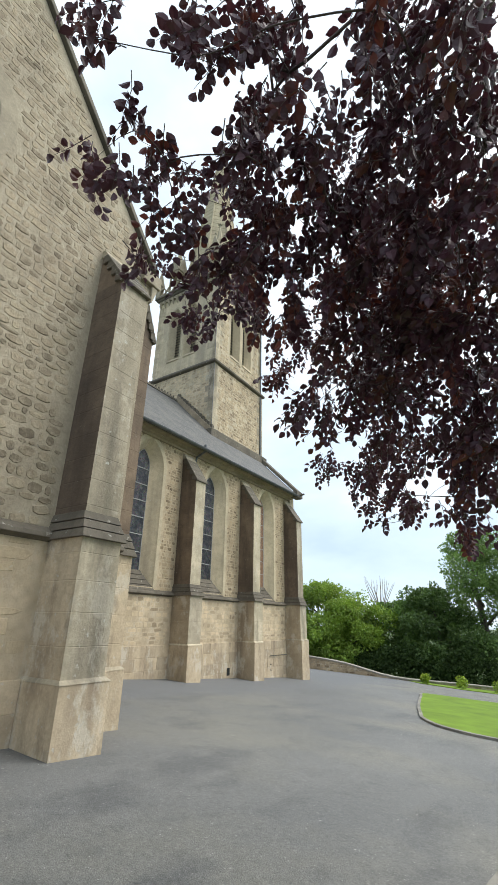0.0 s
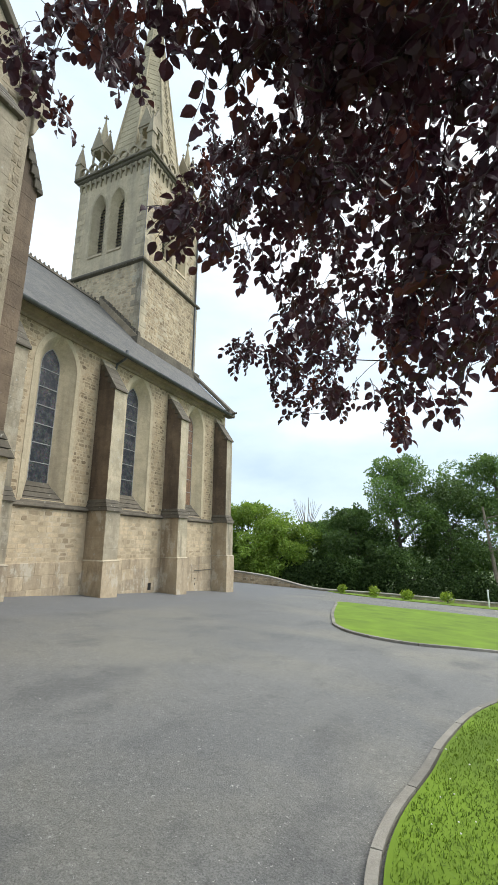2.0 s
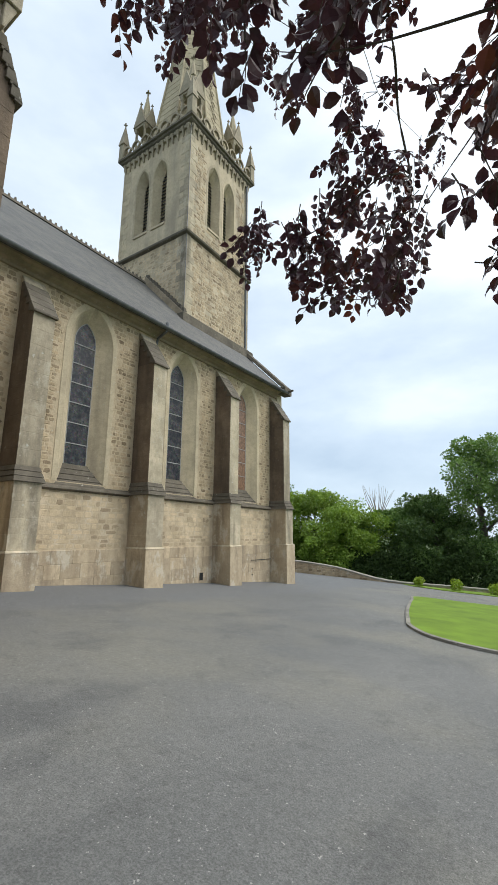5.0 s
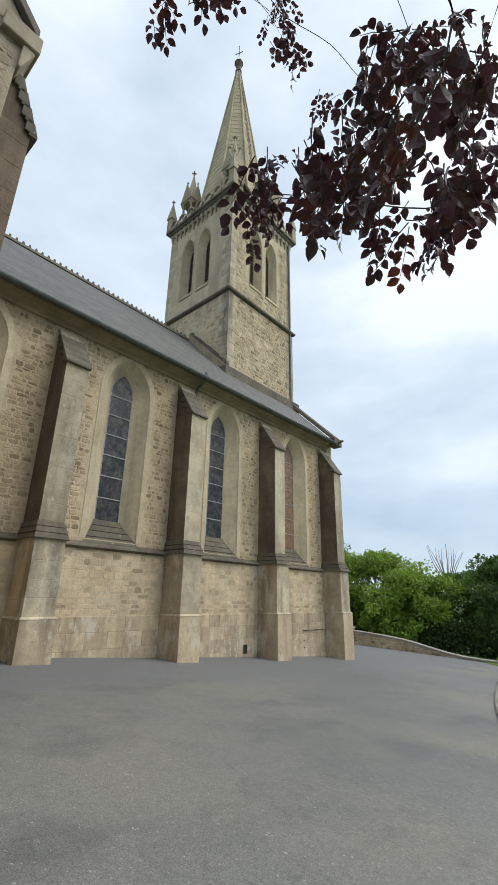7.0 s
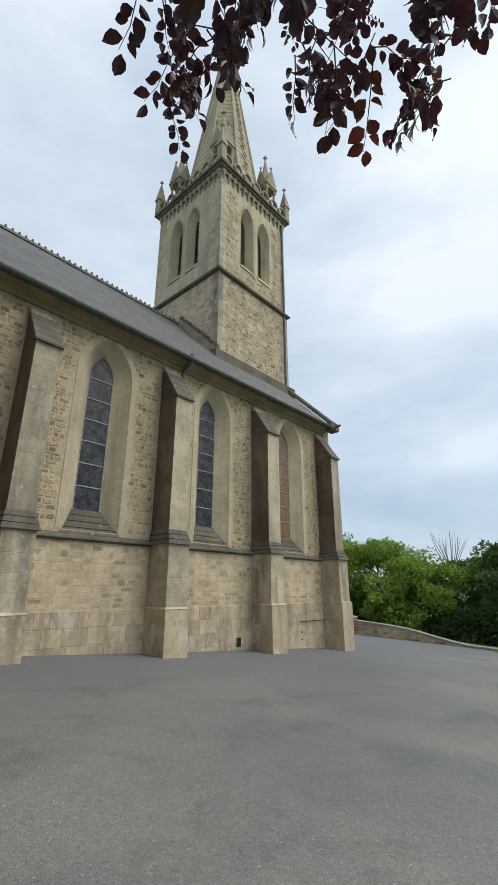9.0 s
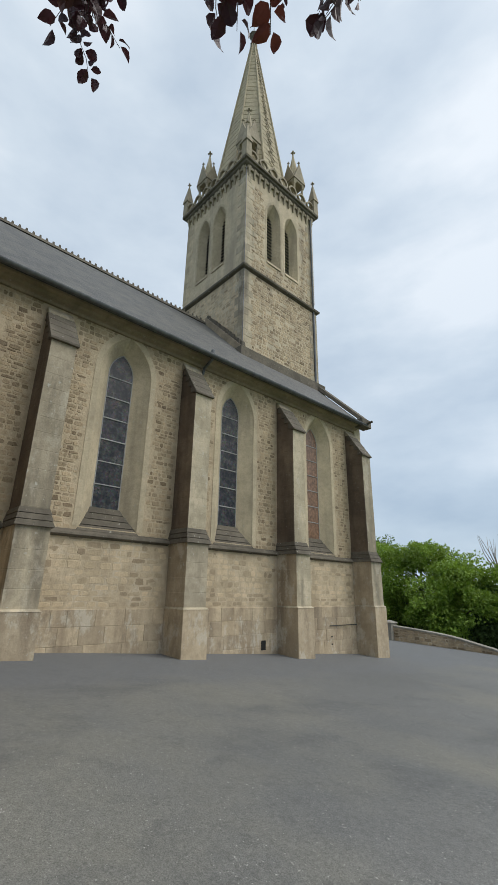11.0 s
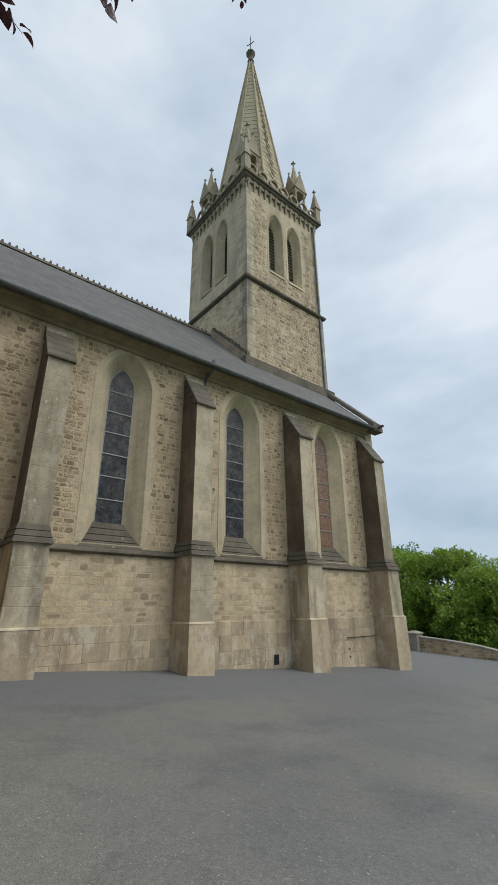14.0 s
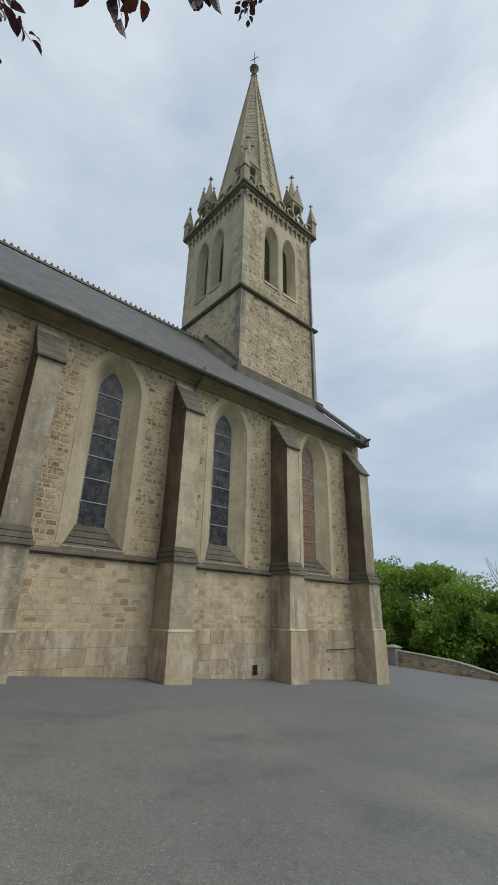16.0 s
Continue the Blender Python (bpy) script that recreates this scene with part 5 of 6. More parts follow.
r = random.Random(11)
SPRAYS = [spray_mesh(r, r.randrange(9, 13), r.uniform(0.22, 0.34)).mesh("leaf_spray", [BEECH, TWIG]) for _ in range(12)]
SPRAYS += [spray_mesh(r, r.randrange(8, 12), r.uniform(0.22, 0.32)).mesh("leaf_spray", [BEECH_RED, TWIG]) for _ in range(2)]


def hang(p, away, r, scale=1.0):
    """A spray of leaves at p, pointing roughly along away and drooping."""
    ob = new("leaf_spray", SPRAYS[r.randrange(len(SPRAYS))])
    ob.parent = beech
    d = (away + rand_dir(r) * 0.8).normalized()
    yaw, pitch = math.atan2(d.y, d.x), -math.asin(max(-1, min(1, d.z)))
    ob.matrix_basis = Matrix.LocRotScale(p - d * 0.13 * scale, Euler((r.uniform(-0.7, 0.7), pitch, yaw)), Vector((scale,) * 3) * r.uniform(0.85, 1.15))


def cloud(centre, radii, count, away, seed, scale=1.3):
    """Sprays scattered through an ellipsoid of the crown."""
    r = random.Random(seed)
    c, a = Vector(centre), Vector(away)
    for _ in range(count):
        v = rand_dir(r) * r.random() ** 0.45
        hang(c + Vector((v.x * radii[0], v.y * radii[1], v.z * radii[2])), a, r, scale)


def main_limb(pts, r0):
    line = smooth_line(pts, 5)
    n = len(line)
    part("limb", Geo().tube(line, [r0 * (1 - 0.9 * i / (n - 1)) ** 1.3 + 0.004 for i in range(n)], 8), BARK, beech, smooth=True)


def bough(pts, seed, sprays=4):
    """A thin branch that droops from point to point, with leaf sprays gathered round each."""
    r = random.Random(seed)
    line = [pts[0]]
    for a, b in zip(pts[:-1], pts[1:]):
        a, b = Vector(a), Vector(b)
        k = (b - a).length
        if k > 0.7:
            line += [tuple(a.lerp(b, t) + rand_dir(r) * 0.07 * k + Vector((0, 0, 0.1 * k))) for t in (0.35, 0.7)]
        line.append(tuple(b))
    line = smooth_line(line, 4)
    n = len(line)
    r0 = 0.003 + 0.0008 * len(pts)
    part("twig", Geo().tube(line, [r0 * (1 - 0.85 * i / (n - 1)) for i in range(n)], 5), TWIG, beech, smooth=True)
    for a, b in zip(pts[:-1], pts[1:]):
        a, b = Vector(a), Vector(b)
        d = (b - a).normalized()
        for _ in range(sprays):
            hang(b + rand_dir(r) * 0.15 * r.random() ** 0.5 + Vector((0, 0, 0.10)), d * 0.4 + Vector((-0.2, 0.1, -0.65)), r)


W = Vector((-0.8, 0.25, -0.35))
# upper and outer crown round the trunk
for n, (c, rad, k) in enumerate((((3.6, 4.4, 9.2), (1.6, 2.2, 1.2), 70), ((6.2, 4.2, 10.8), (2.4, 2.4, 1.6), 80), ((8.6, 5.0, 8.2), (1.8, 2.4, 1.5), 60), ((6.2, 1.2, 8.2), (2.2, 1.6, 1.4), 60), ((6.0, 7.4, 8.4), (2.2, 1.6, 1.4), 60))):
    cloud(c, rad, k, W, 130 + n)
# dense inner crown
cloud((-0.34, 6.26, 7.88), (0.4, 0.4, 0.4), 20, W, 150, 1.1)
cloud((-0.77, 8.28, 9.33), (0.4, 0.4, 0.4), 20, W, 151, 1.1)
cloud((-0.89, 6.75, 9.03), (0.4, 0.4, 0.4), 20, W, 152, 1.1)
cloud((-0.43, 5.06, 6.38), (0.4, 0.4, 0.4), 20, W, 153, 1.1)
cloud((-0.82, 5.51, 7.30), (0.4, 0.4, 0.4), 20, W, 154, 1.1)
cloud((-0.77, 4.11, 5.02), (0.4, 0.4, 0.4), 20, W, 155, 1.1)
cloud((-1.17, 5.05, 5.47), (0.4, 0.4, 0.4), 20, W, 156, 1.1)
cloud((-0.17, 6.32, 7.11), (0.4, 0.4, 0.4), 20, W, 157, 1.1)
cloud((0.11, 7.17, 8.98), (0.4, 0.4, 0.4), 20, W, 158, 1.1)
cloud((-1.05, 6.11, 8.47), (0.4, 0.4, 0.4), 20, W, 159, 1.1)
cloud((-1.13, 4.34, 5.91), (0.4, 0.4, 0.4), 20, W, 160, 1.1)
cloud((-0.91, 6.96, 7.13), (0.4, 0.4, 0.4), 20, W, 161, 1.1)
cloud((-0.54, 7.73, 8.59), (0.4, 0.4, 0.4), 20, W, 162, 1.1)
cloud((-0.70, 7.37, 9.49), (0.4, 0.4, 0.4), 20, W, 163, 1.1)
cloud((0.30, 7.83, 9.48), (0.4, 0.4, 0.4), 20, W, 164, 1.1)
cloud((-1.17, 4.87, 6.59), (0.4, 0.4, 0.4), 20, W, 165, 1.1)
cloud((-0.97, 7.52, 7.92), (0.4, 0.4, 0.4), 20, W, 166, 1.1)
cloud((-1.36, 6.23, 6.51), (0.4, 0.4, 0.4), 20, W, 167, 1.1)
cloud((-1.45, 5.49, 7.73), (0.4, 0.4, 0.4), 20, W, 168, 1.1)
cloud((-1.48, 6.69, 8.01), (0.4, 0.4, 0.4), 20, W, 169, 1.1)
cloud((-0.36, 6.81, 8.43), (0.4, 0.4, 0.4), 20, W, 170, 1.1)
cloud((-0.41, 3.53, 4.31), (0.4, 0.4, 0.4), 20, W, 171, 1.1)
# boughs that hang over the yard
main_limb([(6.05, 4.3, 6.3), (3.6, 4.9, 7.1), (1.7, 5.2, 6.3), (0.9, 5.3, 5.4)], 0.065)
main_limb([(6.1, 4.3, 8.2), (3.4, 3.6, 8.6), (1.6, 3.2, 7.6), (0.7, 2.9, 6.9)], 0.065)
main_limb([(6.05, 4.3, 5.4), (4, 6.2, 6.2), (2, 6.9, 5.6), (0.9, 6.9, 5)], 0.065)
main_limb([(6.1, 4.3, 7.4), (3.6, 2.6, 7.8), (1.8, 1.6, 7), (0.9, 1.3, 6.2)], 0.065)
bough([(0.70, 2.90, 6.90), (0.36, 3.16, 6.84), (0.29, 2.73, 6.16), (0.18, 2.73, 5.32), (0.16, 2.78, 5.16), (0.10, 2.82, 4.93), (-0.14, 2.87, 4.90), (-0.33, 2.95, 4.93), (-0.51, 3.02, 4.88), (-0.77, 3.10, 4.91), (-0.83, 2.84, 4.95), (-0.90, 2.61, 4.82), (-0.90, 2.41, 4.94), (-1.00, 2.52, 5.08), (-1.02, 2.30, 5.17), (-1.18, 2.62, 5.32), (-1.35, 2.58, 5.40), (-1.47, 2.85, 5.17), (-1.46, 2.83, 4.93), (-1.45, 2.59, 5.06), (-1.37, 2.38, 4.92), (-1.36, 2.43, 4.74), (-1.45, 2.35, 4.43), (-1.62, 2.32, 4.43), (-1.72, 2.30, 4.24)], 300)
bough([(0.36, 3.16, 6.84), (0.38, 3.74, 5.49), (0.30, 3.73, 5.16), (0.27, 4.37, 4.87), (0.14, 4.82, 4.51), (0.17, 4.50, 4.25), (0.06, 4.39, 3.82), (-0.07, 4.36, 3.96), (-0.25, 4.62, 3.99), (-0.29, 4.57, 3.77), (-0.34, 4.55, 3.59), (-0.36, 4.76, 3.51), (-0.38, 4.80, 3.32), (-0.68, 4.94, 3.21), (-0.68, 5.21, 3.12), (-0.83, 5.61, 3.10), (-0.72, 5.71, 2.85), (-0.76, 5.87, 2.91)], 301)
bough([(0.90, 6.90, 5.00), (-0.30, 6.27, 5.10), (-0.57, 6.74, 5.40), (-0.83, 5.83, 5.27), (-1.01, 6.10, 5.81), (-1.27, 5.82, 5.54), (-1.34, 6.28, 5.37), (-1.48, 6.15, 5.37), (-1.61, 6.32, 5.58), (-1.85, 6.39, 5.82), (-2.37, 5.91, 6.66), (-2.72, 5.88, 6.71), (-2.88, 5.90, 7.33), (-3.13, 6.39, 7.56), (-3.38, 6.79, 7.83), (-3.37, 7.89, 9.12), (-2.79, 9.68, 9.09), (-3.45, 8.93, 8.67)], 302)
bough([(0.30, 3.73, 5.16), (0.12, 3.23, 5.13), (0.16, 3.31, 4.76), (0.16, 3.65, 4.53), (0.08, 3.84, 4.45), (0.13, 3.90, 4.22), (-0.10, 3.92, 4.18), (-0.37, 3.96, 4.27), (-0.48, 3.98, 4.40), (-0.74, 4.17, 4.17), (-0.75, 3.89, 3.97), (-0.69, 3.87, 3.79), (-0.92, 3.87, 3.81), (-1.00, 4.05, 3.84), (-1.18, 4.31, 3.64), (-1.21, 4.28, 3.39)], 303)
bough([(0.29, 2.73, 6.16), (-0.15, 2.73, 5.86), (-0.05, 2.40, 5.77), (-0.17, 2.38, 5.64), (-0.35, 2.37, 5.71), (-0.37, 2.11, 5.77), (-0.93, 2.06, 5.60), (-1.01, 1.91, 5.78), (-1.23, 2.36, 5.93), (-1.39, 2.36, 5.78), (-1.66, 2.63, 5.62), (-2.07, 3.22, 5.72), (-2.32, 3.60, 5.60), (-2.57, 3.98, 5.75), (-3.16, 3.84, 6.45), (-3.38, 3.91, 5.70)], 304)
bough([(0.16, 3.65, 4.53), (-0.14, 3.49, 4.54), (-0.31, 3.63, 4.39), (-0.54, 3.61, 4.46), (-0.59, 3.62, 4.19), (-0.59, 3.45, 4.18), (-0.80, 3.46, 4.22), (-0.93, 3.65, 4.18), (-1.03, 3.95, 4.30), (-1.21, 4.11, 4.18), (-1.36, 3.96, 4.23), (-1.62, 3.84, 3.99), (-1.57, 3.72, 3.80)], 305)
bough([(0.16, 3.31, 4.76), (0.10, 3.19, 4.89), (-0.09, 3.22, 4.85), (-0.26, 3.64, 4.89), (-0.46, 3.76, 4.84), (-0.57, 4.57, 4.72), (-0.48, 4.41, 4.42), (-0.50, 4.50, 4.28), (-0.59, 4.59, 4.40), (-0.94, 4.79, 4.18), (-1.34, 5.17, 3.97), (-1.34, 5.06, 3.61)], 306)
bough([(0.18, 2.73, 5.32), (0.07, 2.37, 5.51), (0.08, 2.39, 5.32), (-0.04, 2.13, 5.29), (-0.17, 2.17, 5.11), (-0.26, 1.88, 5.16), (-0.71, 1.62, 5.12), (-0.97, 1.55, 5.12), (-1.24, 1.45, 5.09), (-1.62, 1.12, 5.09), (-1.87, 1.08, 5.36)], 307)
bough([(-0.09, 3.22, 4.85), (-0.14, 3.07, 4.65), (-0.30, 3.08, 4.52), (-0.36, 2.98, 4.65), (-0.51, 3.05, 4.53), (-0.69, 3.07, 4.61), (-0.79, 2.96, 4.51), (-0.84, 2.98, 4.31), (-0.96, 2.82, 4.40), (-1.02, 2.82, 4.21)], 308)
bough([(-0.93, 2.06, 5.60), (-1.18, 2.10, 5.52), (-1.20, 2.06, 5.33), (-1.15, 2.00, 5.10), (-1.19, 2.12, 4.95), (-1.25, 1.93, 4.84), (-1.72, 1.78, 4.93), (-1.82, 2.08, 4.69), (-2.03, 1.98, 4.74), (-2.34, 2.11, 4.69)], 309)
bough([(-1.34, 6.28, 5.37), (-1.42, 7.00, 4.65), (-1.45, 6.78, 4.50), (-1.61, 6.69, 4.45), (-1.91, 6.84, 4.44), (-2.09, 6.75, 4.29), (-2.47, 6.78, 4.28), (-2.69, 6.80, 4.43), (-2.95, 6.90, 4.52), (-2.90, 6.91, 4.32)], 310)
bough([(-0.90, 2.61, 4.82), (-1.06, 2.62, 4.71), (-1.04, 2.63, 4.52), (-1.16, 2.77, 4.52), (-1.26, 2.65, 4.42), (-1.37, 2.80, 4.29), (-1.46, 2.99, 4.23), (-1.65, 3.03, 4.27)], 311)
bough([(0.16, 3.65, 4.53), (0.20, 3.44, 4.38), (0.12, 3.23, 4.39), (0.16, 2.98, 4.28), (-0.02, 3.09, 4.18), (-0.11, 3.25, 4.25), (-0.30, 3.09, 4.20)], 312)
bough([(0.08, 2.39, 5.32), (-0.05, 2.44, 5.16), (-0.29, 2.43, 5.14), (-0.33, 2.39, 4.93), (-0.54, 2.39, 4.85), (-0.69, 2.18, 4.88), (-0.74, 1.93, 4.93)], 313)
bough([(-1.27, 5.82, 5.54), (-1.49, 4.97, 5.32), (-1.58, 4.42, 5.17), (-2.02, 4.85, 4.94), (-2.29, 5.24, 4.83), (-2.69, 5.01, 5.14), (-2.69, 4.84, 4.95)], 314)
bough([(-1.45, 6.78, 4.50), (-1.38, 6.81, 4.19), (-1.58, 6.68, 4.03), (-1.44, 6.53, 3.52), (-1.60, 6.59, 3.41), (-1.83, 6.28, 3.33), (-1.92, 6.31, 3.50)], 315)
bough([(0.38, 3.74, 5.49), (-0.13, 3.28, 5.56), (-0.25, 3.52, 5.92), (-1.14, 3.97, 7.38), (-1.16, 3.69, 6.83), (-1.19, 4.52, 6.16)], 316)
bough([(-0.80, 3.46, 4.22), (-0.79, 3.48, 4.04), (-0.95, 3.31, 4.05), (-1.05, 3.22, 4.18), (-1.21, 3.23, 3.98), (-1.27, 3.04, 4.04)], 317)
bough([(-0.10, 3.92, 4.18), (-0.03, 3.86, 4.03), (-0.12, 3.66, 4.02), (-0.17, 3.42, 4.03), (-0.35, 3.44, 4.09), (-0.51, 3.47, 3.99)], 318)
bough([(0.06, 4.39, 3.82), (0.06, 4.27, 3.54), (-0.04, 4.38, 3.34), (-0.05, 4.31, 3.18), (-0.03, 4.56, 3.13), (-0.08, 4.40, 2.92)], 319)
bough([(-0.36, 4.76, 3.51), (-0.47, 5.05, 3.56), (-0.55, 5.24, 3.63), (-0.73, 5.59, 3.79), (-0.81, 5.64, 3.60), (-1.39, 6.17, 3.31)], 320)
bough([(-1.42, 7.00, 4.65), (-1.65, 7.00, 4.96), (-1.87, 6.84, 4.98), (-2.04, 6.99, 5.04), (-2.10, 7.37, 4.88), (-2.35, 7.38, 4.44)], 321)
bough([(-0.13, 3.28, 5.56), (-0.31, 2.85, 5.41), (-0.32, 2.96, 5.27), (-0.54, 2.98, 5.36), (-0.69, 3.06, 5.31)], 322)
bough([(-0.46, 3.76, 4.84), (-0.54, 3.60, 5.08), (-0.78, 3.86, 5.19), (-1.26, 3.61, 5.14), (-1.22, 3.49, 4.93)], 323)
bough([(-0.93, 3.65, 4.18), (-1.00, 3.76, 4.03), (-1.26, 3.71, 4.03), (-1.28, 3.69, 3.85), (-1.48, 3.72, 3.60)], 324)
bough([(0.06, 4.39, 3.82), (-0.09, 4.54, 3.60), (-0.18, 4.85, 3.40), (-0.10, 4.96, 3.16), (-0.35, 4.94, 3.06)], 325)
bough([(-0.34, 4.55, 3.59), (-0.51, 4.52, 3.58), (-0.52, 4.70, 3.61), (-0.62, 4.81, 3.80), (-0.75, 4.78, 3.63)], 326)
bough([(-0.93, 2.06, 5.60), (-0.94, 1.68, 5.40), (-1.14, 1.68, 5.32), (-1.21, 1.43, 5.41), (-1.38, 1.51, 5.50)], 327)
bough([(0.10, 2.82, 4.93), (0.08, 2.65, 4.98), (0.06, 2.54, 4.71), (0.06, 2.77, 4.47), (-0.15, 2.80, 4.41)], 328)
bough([(-1.46, 2.83, 4.93), (-1.65, 2.86, 4.86), (-1.89, 3.20, 4.86), (-2.10, 3.09, 4.74), (-2.22, 2.64, 4.75)], 329)
bough([(-0.31, 2.85, 5.41), (-0.29, 2.56, 5.41), (-0.48, 2.65, 5.29), (-0.69, 2.78, 5.18)], 330)
bough([(-0.31, 2.85, 5.41), (-0.52, 2.77, 5.52), (-0.73, 3.04, 5.62), (-1.02, 2.87, 5.60)], 331)
bough([(-0.54, 3.61, 4.46), (-0.71, 3.52, 4.48), (-0.91, 3.49, 4.62), (-0.93, 3.60, 4.46)], 332)
bough([(0.20, 3.44, 4.38), (0.19, 3.62, 4.29), (-0.05, 3.64, 4.23), (-0.24, 3.62, 4.19)], 333)
bough([(-0.03, 3.86, 4.03), (0.05, 4.06, 3.83), (0.06, 3.87, 3.78), (-0.06, 3.87, 3.59)], 334)
bough([(-0.10, 3.92, 4.18), (-0.34, 4.31, 4.21), (-0.29, 4.16, 4.00), (-0.24, 4.11, 3.72)], 335)
bough([(0.14, 4.82, 4.51), (0.10, 5.02, 4.02), (-0.16, 5.38, 3.54), (-0.30, 5.89, 3.12)], 336)
bough([(-0.29, 4.57, 3.77), (-0.40, 4.35, 3.74), (-0.47, 4.13, 3.74), (-0.51, 4.12, 3.58)], 337)
bough([(-0.93, 2.06, 5.60), (-1.03, 1.93, 6.26), (-1.23, 1.89, 6.17), (-1.67, 1.73, 6.25)], 338)
bough([(-2.07, 3.22, 5.72), (-2.16, 3.46, 5.12), (-2.32, 3.21, 5.09), (-2.49, 3.25, 4.85)], 339)
bough([(-1.16, 2.77, 4.52), (-1.39, 2.77, 4.60), (-1.61, 2.59, 4.68), (-1.60, 2.74, 4.53)], 340)
bough([(-1.42, 7.00, 4.65), (-1.61, 7.59, 4.50), (-1.86, 7.60, 4.29), (-1.88, 7.60, 3.97)], 341)
bough([(-2.09, 6.75, 4.29), (-2.12, 6.76, 4.06), (-2.29, 6.56, 4.05), (-2.28, 6.70, 3.84)], 342)
bough([(-2.37, 5.91, 6.66), (-2.59, 5.41, 6.00), (-2.75, 5.66, 5.80), (-2.92, 5.47, 5.55)], 343)
bough([(-0.30, 3.08, 4.52), (-0.49, 3.30, 4.42), (-0.47, 3.30, 4.21)], 344)
bough([(-0.36, 2.98, 4.65), (-0.34, 2.88, 4.48), (-0.36, 2.87, 4.30)], 345)
bough([(-0.36, 2.98, 4.65), (-0.49, 2.79, 4.75), (-0.61, 2.63, 4.46)], 346)
bough([(-0.57, 4.57, 4.72), (-0.57, 5.41, 4.73), (-1.20, 5.23, 4.84)], 347)
bough([(-1.21, 4.11, 4.18), (-1.45, 4.18, 4.51), (-1.40, 4.70, 4.38)], 348)
bough([(-0.12, 3.66, 4.02), (-0.31, 3.75, 3.98), (-0.35, 3.85, 3.76)], 349)
bough([(-0.69, 3.87, 3.79), (-0.76, 3.70, 3.82), (-0.93, 3.68, 3.82)], 350)
bough([(0.30, 3.73, 5.16), (0.19, 3.84, 4.95), (-0.02, 3.95, 4.73)], 351)
bough([(0.06, 4.27, 3.54), (-0.12, 4.18, 3.50), (-0.33, 4.19, 3.52)], 352)
bough([(-0.51, 4.52, 3.58), (-0.55, 4.54, 3.32), (-0.58, 4.61, 3.13)], 353)
bough([(-0.68, 4.94, 3.21), (-1.14, 4.85, 3.28), (-1.42, 4.77, 3.39)], 354)
bough([(-0.15, 2.73, 5.86), (-0.28, 2.28, 5.98), (-0.53, 2.53, 6.03)], 355)
bough([(-0.35, 2.37, 5.71), (-0.29, 2.21, 5.61), (-0.38, 2.19, 5.31)], 356)
bough([(-1.72, 1.78, 4.93), (-1.71, 1.46, 4.84), (-2.29, 1.51, 4.96)], 357)
bough([(-1.72, 1.78, 4.93), (-1.88, 1.75, 4.73), (-1.93, 1.54, 4.61)], 358)
bough([(-1.66, 2.63, 5.62), (-1.84, 2.74, 5.56), (-2.09, 2.62, 6.04)], 359)
bough([(-0.17, 2.17, 5.11), (-0.32, 2.17, 4.97), (-0.52, 2.21, 5.09)], 360)
bough([(0.08, 2.65, 4.98), (0.13, 2.34, 4.97), (0.06, 2.07, 5.08)], 361)
bough([(-0.83, 2.84, 4.95), (-0.91, 2.95, 5.07), (-1.17, 2.98, 4.90)], 362)
bough([(-1.06, 2.62, 4.71), (-1.02, 2.39, 4.62), (-1.18, 2.41, 4.63)], 363)
bough([(-1.35, 2.58, 5.40), (-1.36, 2.35, 5.33), (-1.40, 2.14, 5.19)], 364)
bough([(-0.30, 6.27, 5.10), (-0.72, 6.32, 4.16), (-0.83, 6.70, 4.40)], 365)
bough([(-2.37, 5.91, 6.66), (-1.86, 7.85, 6.63), (-1.41, 8.72, 6.26)], 366)
bough([(-2.72, 5.88, 6.71), (-2.78, 6.32, 6.59), (-2.78, 7.19, 6.61)], 367)
bough([(-2.72, 5.88, 6.71), (-3.14, 5.82, 6.48), (-3.40, 6.11, 6.36)], 368)
bough([(-2.72, 5.88, 6.71), (-3.11, 6.18, 6.86), (-3.26, 6.36, 7.05)], 369)
bough([(0.90, 5.30, 5.40), (-0.03, 6.12, 6.71)], 370)
bough([(-0.32, 2.96, 5.27), (-0.50, 2.99, 5.10)], 371)
bough([(-0.25, 3.52, 5.92), (-0.33, 4.95, 5.72)], 372)
bough([(0.12, 3.23, 5.13), (-0.12, 3.22, 5.13)], 373)
bough([(0.10, 3.19, 4.89), (0.13, 3.04, 4.75)], 374)
bough([(-0.14, 3.07, 4.65), (-0.12, 3.08, 4.39)], 375)
bough([(-0.51, 3.05, 4.53), (-0.62, 3.03, 4.29)], 376)
bough([(-0.79, 2.96, 4.51), (-0.72, 2.81, 4.39)], 377)
bough([(-0.84, 2.98, 4.31), (-0.99, 3.23, 4.44)], 378)
bough([(-0.84, 2.98, 4.31), (-0.98, 3.03, 4.22)], 379)
bough([(-0.57, 4.57, 4.72), (-0.59, 4.42, 4.64)], 380)
bough([(-0.57, 4.57, 4.72), (-0.77, 4.19, 4.84)], 381)
bough([(-0.57, 4.57, 4.72), (-0.92, 4.62, 4.65)], 382)
bough([(-0.59, 3.45, 4.18), (-0.72, 3.25, 4.23)], 383)
bough([(-0.80, 3.46, 4.22), (-1.04, 3.40, 4.24)], 384)
bough([(-1.26, 3.71, 4.03), (-1.24, 3.89, 3.81)], 385)
bough([(-1.21, 4.11, 4.18), (-1.43, 4.41, 3.88)], 386)
bough([(-1.62, 3.84, 3.99), (-1.86, 3.92, 3.85)], 387)
bough([(0.19, 3.62, 4.29), (0.12, 3.47, 4.09)], 388)
bough([(-0.12, 3.66, 4.02), (-0.08, 3.62, 3.80)], 389)
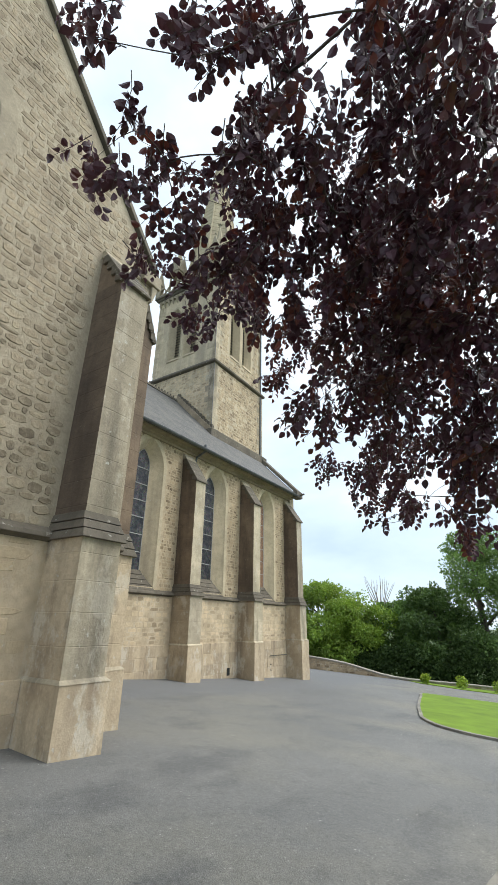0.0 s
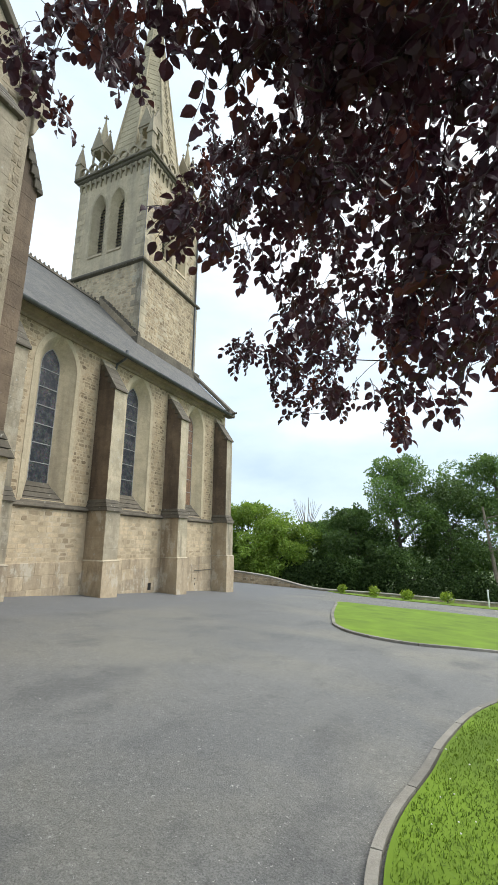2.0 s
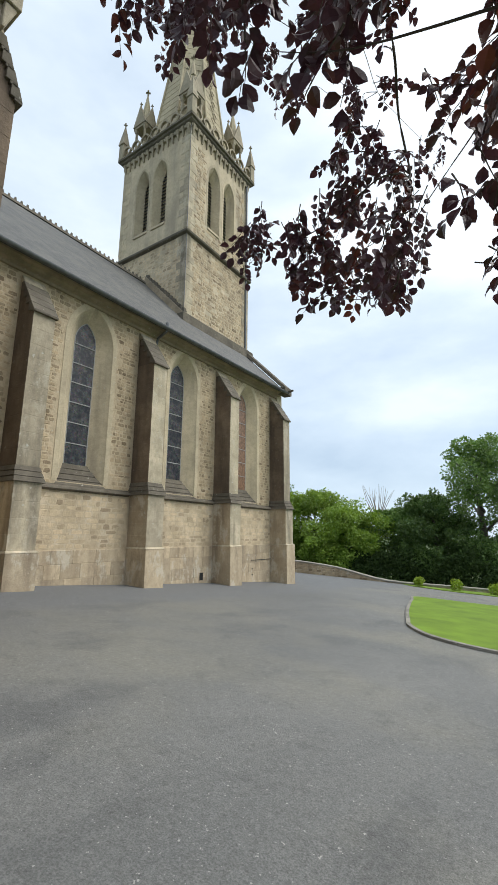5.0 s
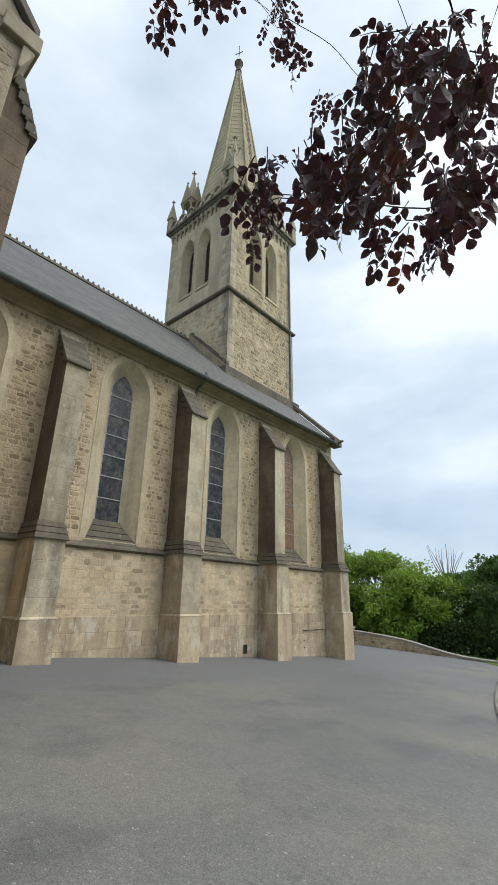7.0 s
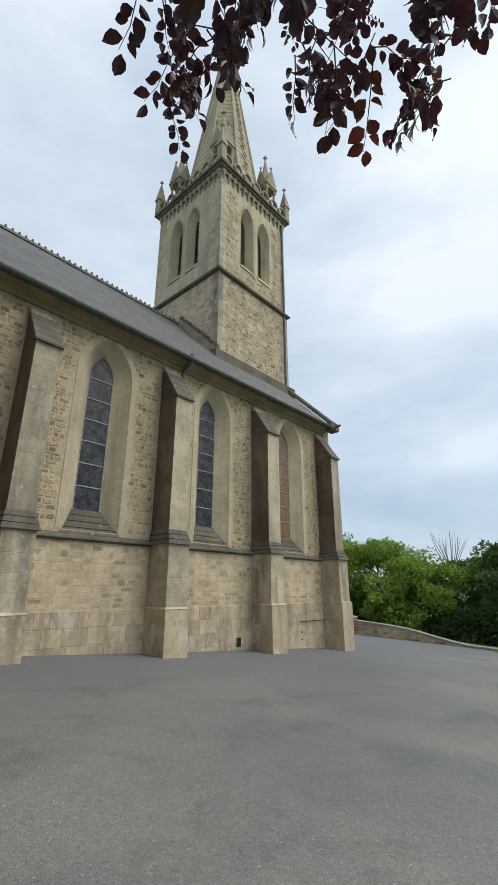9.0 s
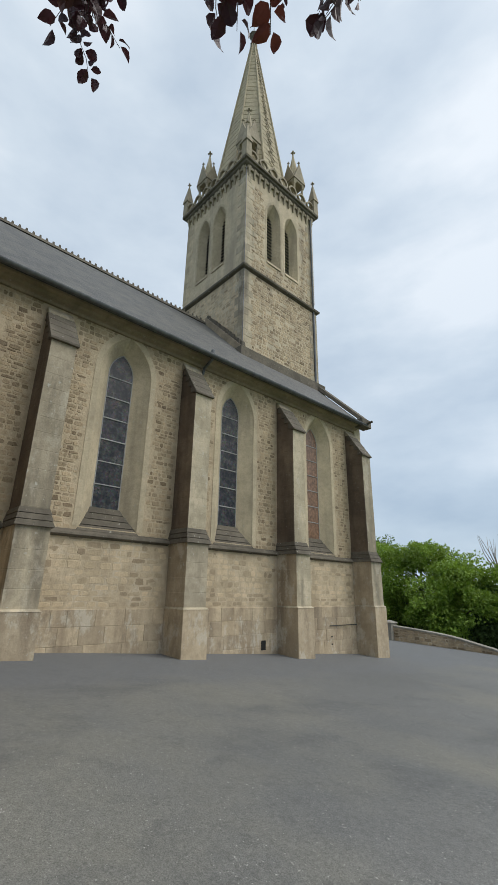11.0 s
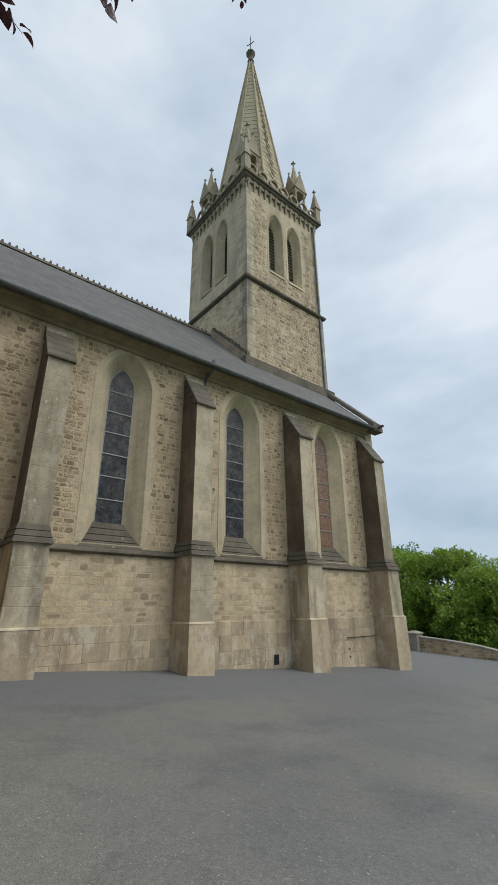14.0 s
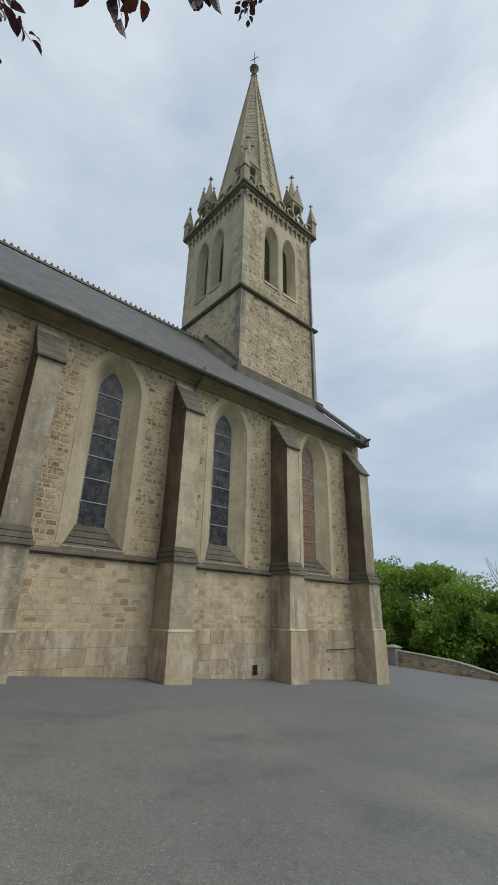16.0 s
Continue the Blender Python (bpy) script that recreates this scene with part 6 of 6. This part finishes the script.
bough([(0.06, 4.27, 3.54), (0.07, 4.13, 3.41)], 390)
bough([(-0.04, 4.38, 3.34), (-0.25, 4.36, 3.35)], 391)
bough([(-0.05, 4.31, 3.18), (-0.06, 4.13, 3.08)], 392)
bough([(-0.03, 4.56, 3.13), (-0.28, 4.55, 3.07)], 393)
bough([(-0.51, 4.52, 3.58), (-0.82, 4.48, 3.52)], 394)
bough([(-0.62, 4.81, 3.80), (-0.97, 4.62, 3.80)], 395)
bough([(-0.47, 5.05, 3.56), (-0.46, 5.22, 3.37)], 396)
bough([(-0.68, 5.21, 3.12), (-0.57, 5.07, 2.89)], 397)
bough([(-1.82, 2.08, 4.69), (-1.88, 2.07, 4.51)], 398)
bough([(-1.03, 1.93, 6.26), (-1.27, 2.10, 6.63)], 399)
bough([(-1.84, 2.74, 5.56), (-2.13, 2.36, 5.57)], 400)
bough([(-1.66, 2.63, 5.62), (-1.64, 2.56, 5.40)], 401)
bough([(-2.32, 3.21, 5.09), (-2.77, 3.24, 5.07)], 402)
bough([(-2.32, 3.60, 5.60), (-2.31, 3.45, 5.52)], 403)
bough([(-2.32, 3.60, 5.60), (-2.30, 3.68, 5.28)], 404)
bough([(-3.16, 3.84, 6.45), (-4.25, 4.04, 7.14)], 405)
bough([(-0.05, 2.44, 5.16), (-0.16, 2.63, 5.09)], 406)
bough([(-0.33, 2.39, 4.93), (-0.36, 2.53, 4.69)], 407)
bough([(0.13, 2.34, 4.97), (-0.03, 2.43, 4.96)], 408)
bough([(0.13, 2.34, 4.97), (0.04, 2.17, 4.84)], 409)
bough([(0.06, 2.54, 4.71), (-0.03, 2.74, 4.67)], 410)
bough([(0.06, 2.54, 4.71), (-0.08, 2.37, 4.75)], 411)
bough([(-0.83, 2.84, 4.95), (-0.83, 2.86, 4.69)], 412)
bough([(-1.06, 2.62, 4.71), (-1.15, 2.58, 4.86)], 413)
bough([(-0.90, 2.61, 4.82), (-0.97, 2.73, 4.93)], 414)
bough([(-0.90, 2.41, 4.94), (-0.93, 2.19, 4.86)], 415)
bough([(-1.47, 2.85, 5.17), (-1.66, 2.76, 5.14)], 416)
bough([(-1.89, 3.20, 4.86), (-1.91, 3.20, 4.54)], 417)
bough([(-1.37, 2.38, 4.92), (-1.39, 2.21, 4.86)], 418)
bough([(-0.72, 6.32, 4.16), (-0.97, 6.13, 4.24)], 419)
bough([(-2.02, 4.85, 4.94), (-2.04, 5.15, 4.53)], 420)
bough([(-2.69, 5.01, 5.14), (-2.79, 5.19, 5.13)], 421)
bough([(-1.58, 6.68, 4.03), (-1.80, 6.62, 3.73)], 422)
bough([(-1.44, 6.53, 3.52), (-1.58, 6.99, 3.63)], 423)
bough([(-1.91, 6.84, 4.44), (-1.92, 7.03, 4.52)], 424)
bough([(-2.12, 6.76, 4.06), (-1.92, 7.25, 3.81)], 425)
bough([(-2.12, 6.76, 4.06), (-2.09, 7.20, 4.06)], 426)
bough([(-2.47, 6.78, 4.28), (-2.60, 6.56, 4.21)], 427)
bough([(-1.48, 6.15, 5.37), (-1.83, 6.07, 5.36)], 428)
bough([(-2.59, 5.41, 6.00), (-2.57, 6.03, 6.02)], 429)
bough([(-1.86, 7.85, 6.63), (-2.06, 7.48, 6.04)], 430)
bough([(-1.86, 7.85, 6.63), (-2.13, 7.90, 6.67)], 431)
bough([(-2.37, 5.91, 6.66), (-2.46, 6.36, 7.12)], 432)
bough([(-3.13, 6.39, 7.56), (-3.00, 7.46, 7.46)], 433)
bough([(-3.37, 7.89, 9.12), (-3.55, 7.81, 9.13)], 434)
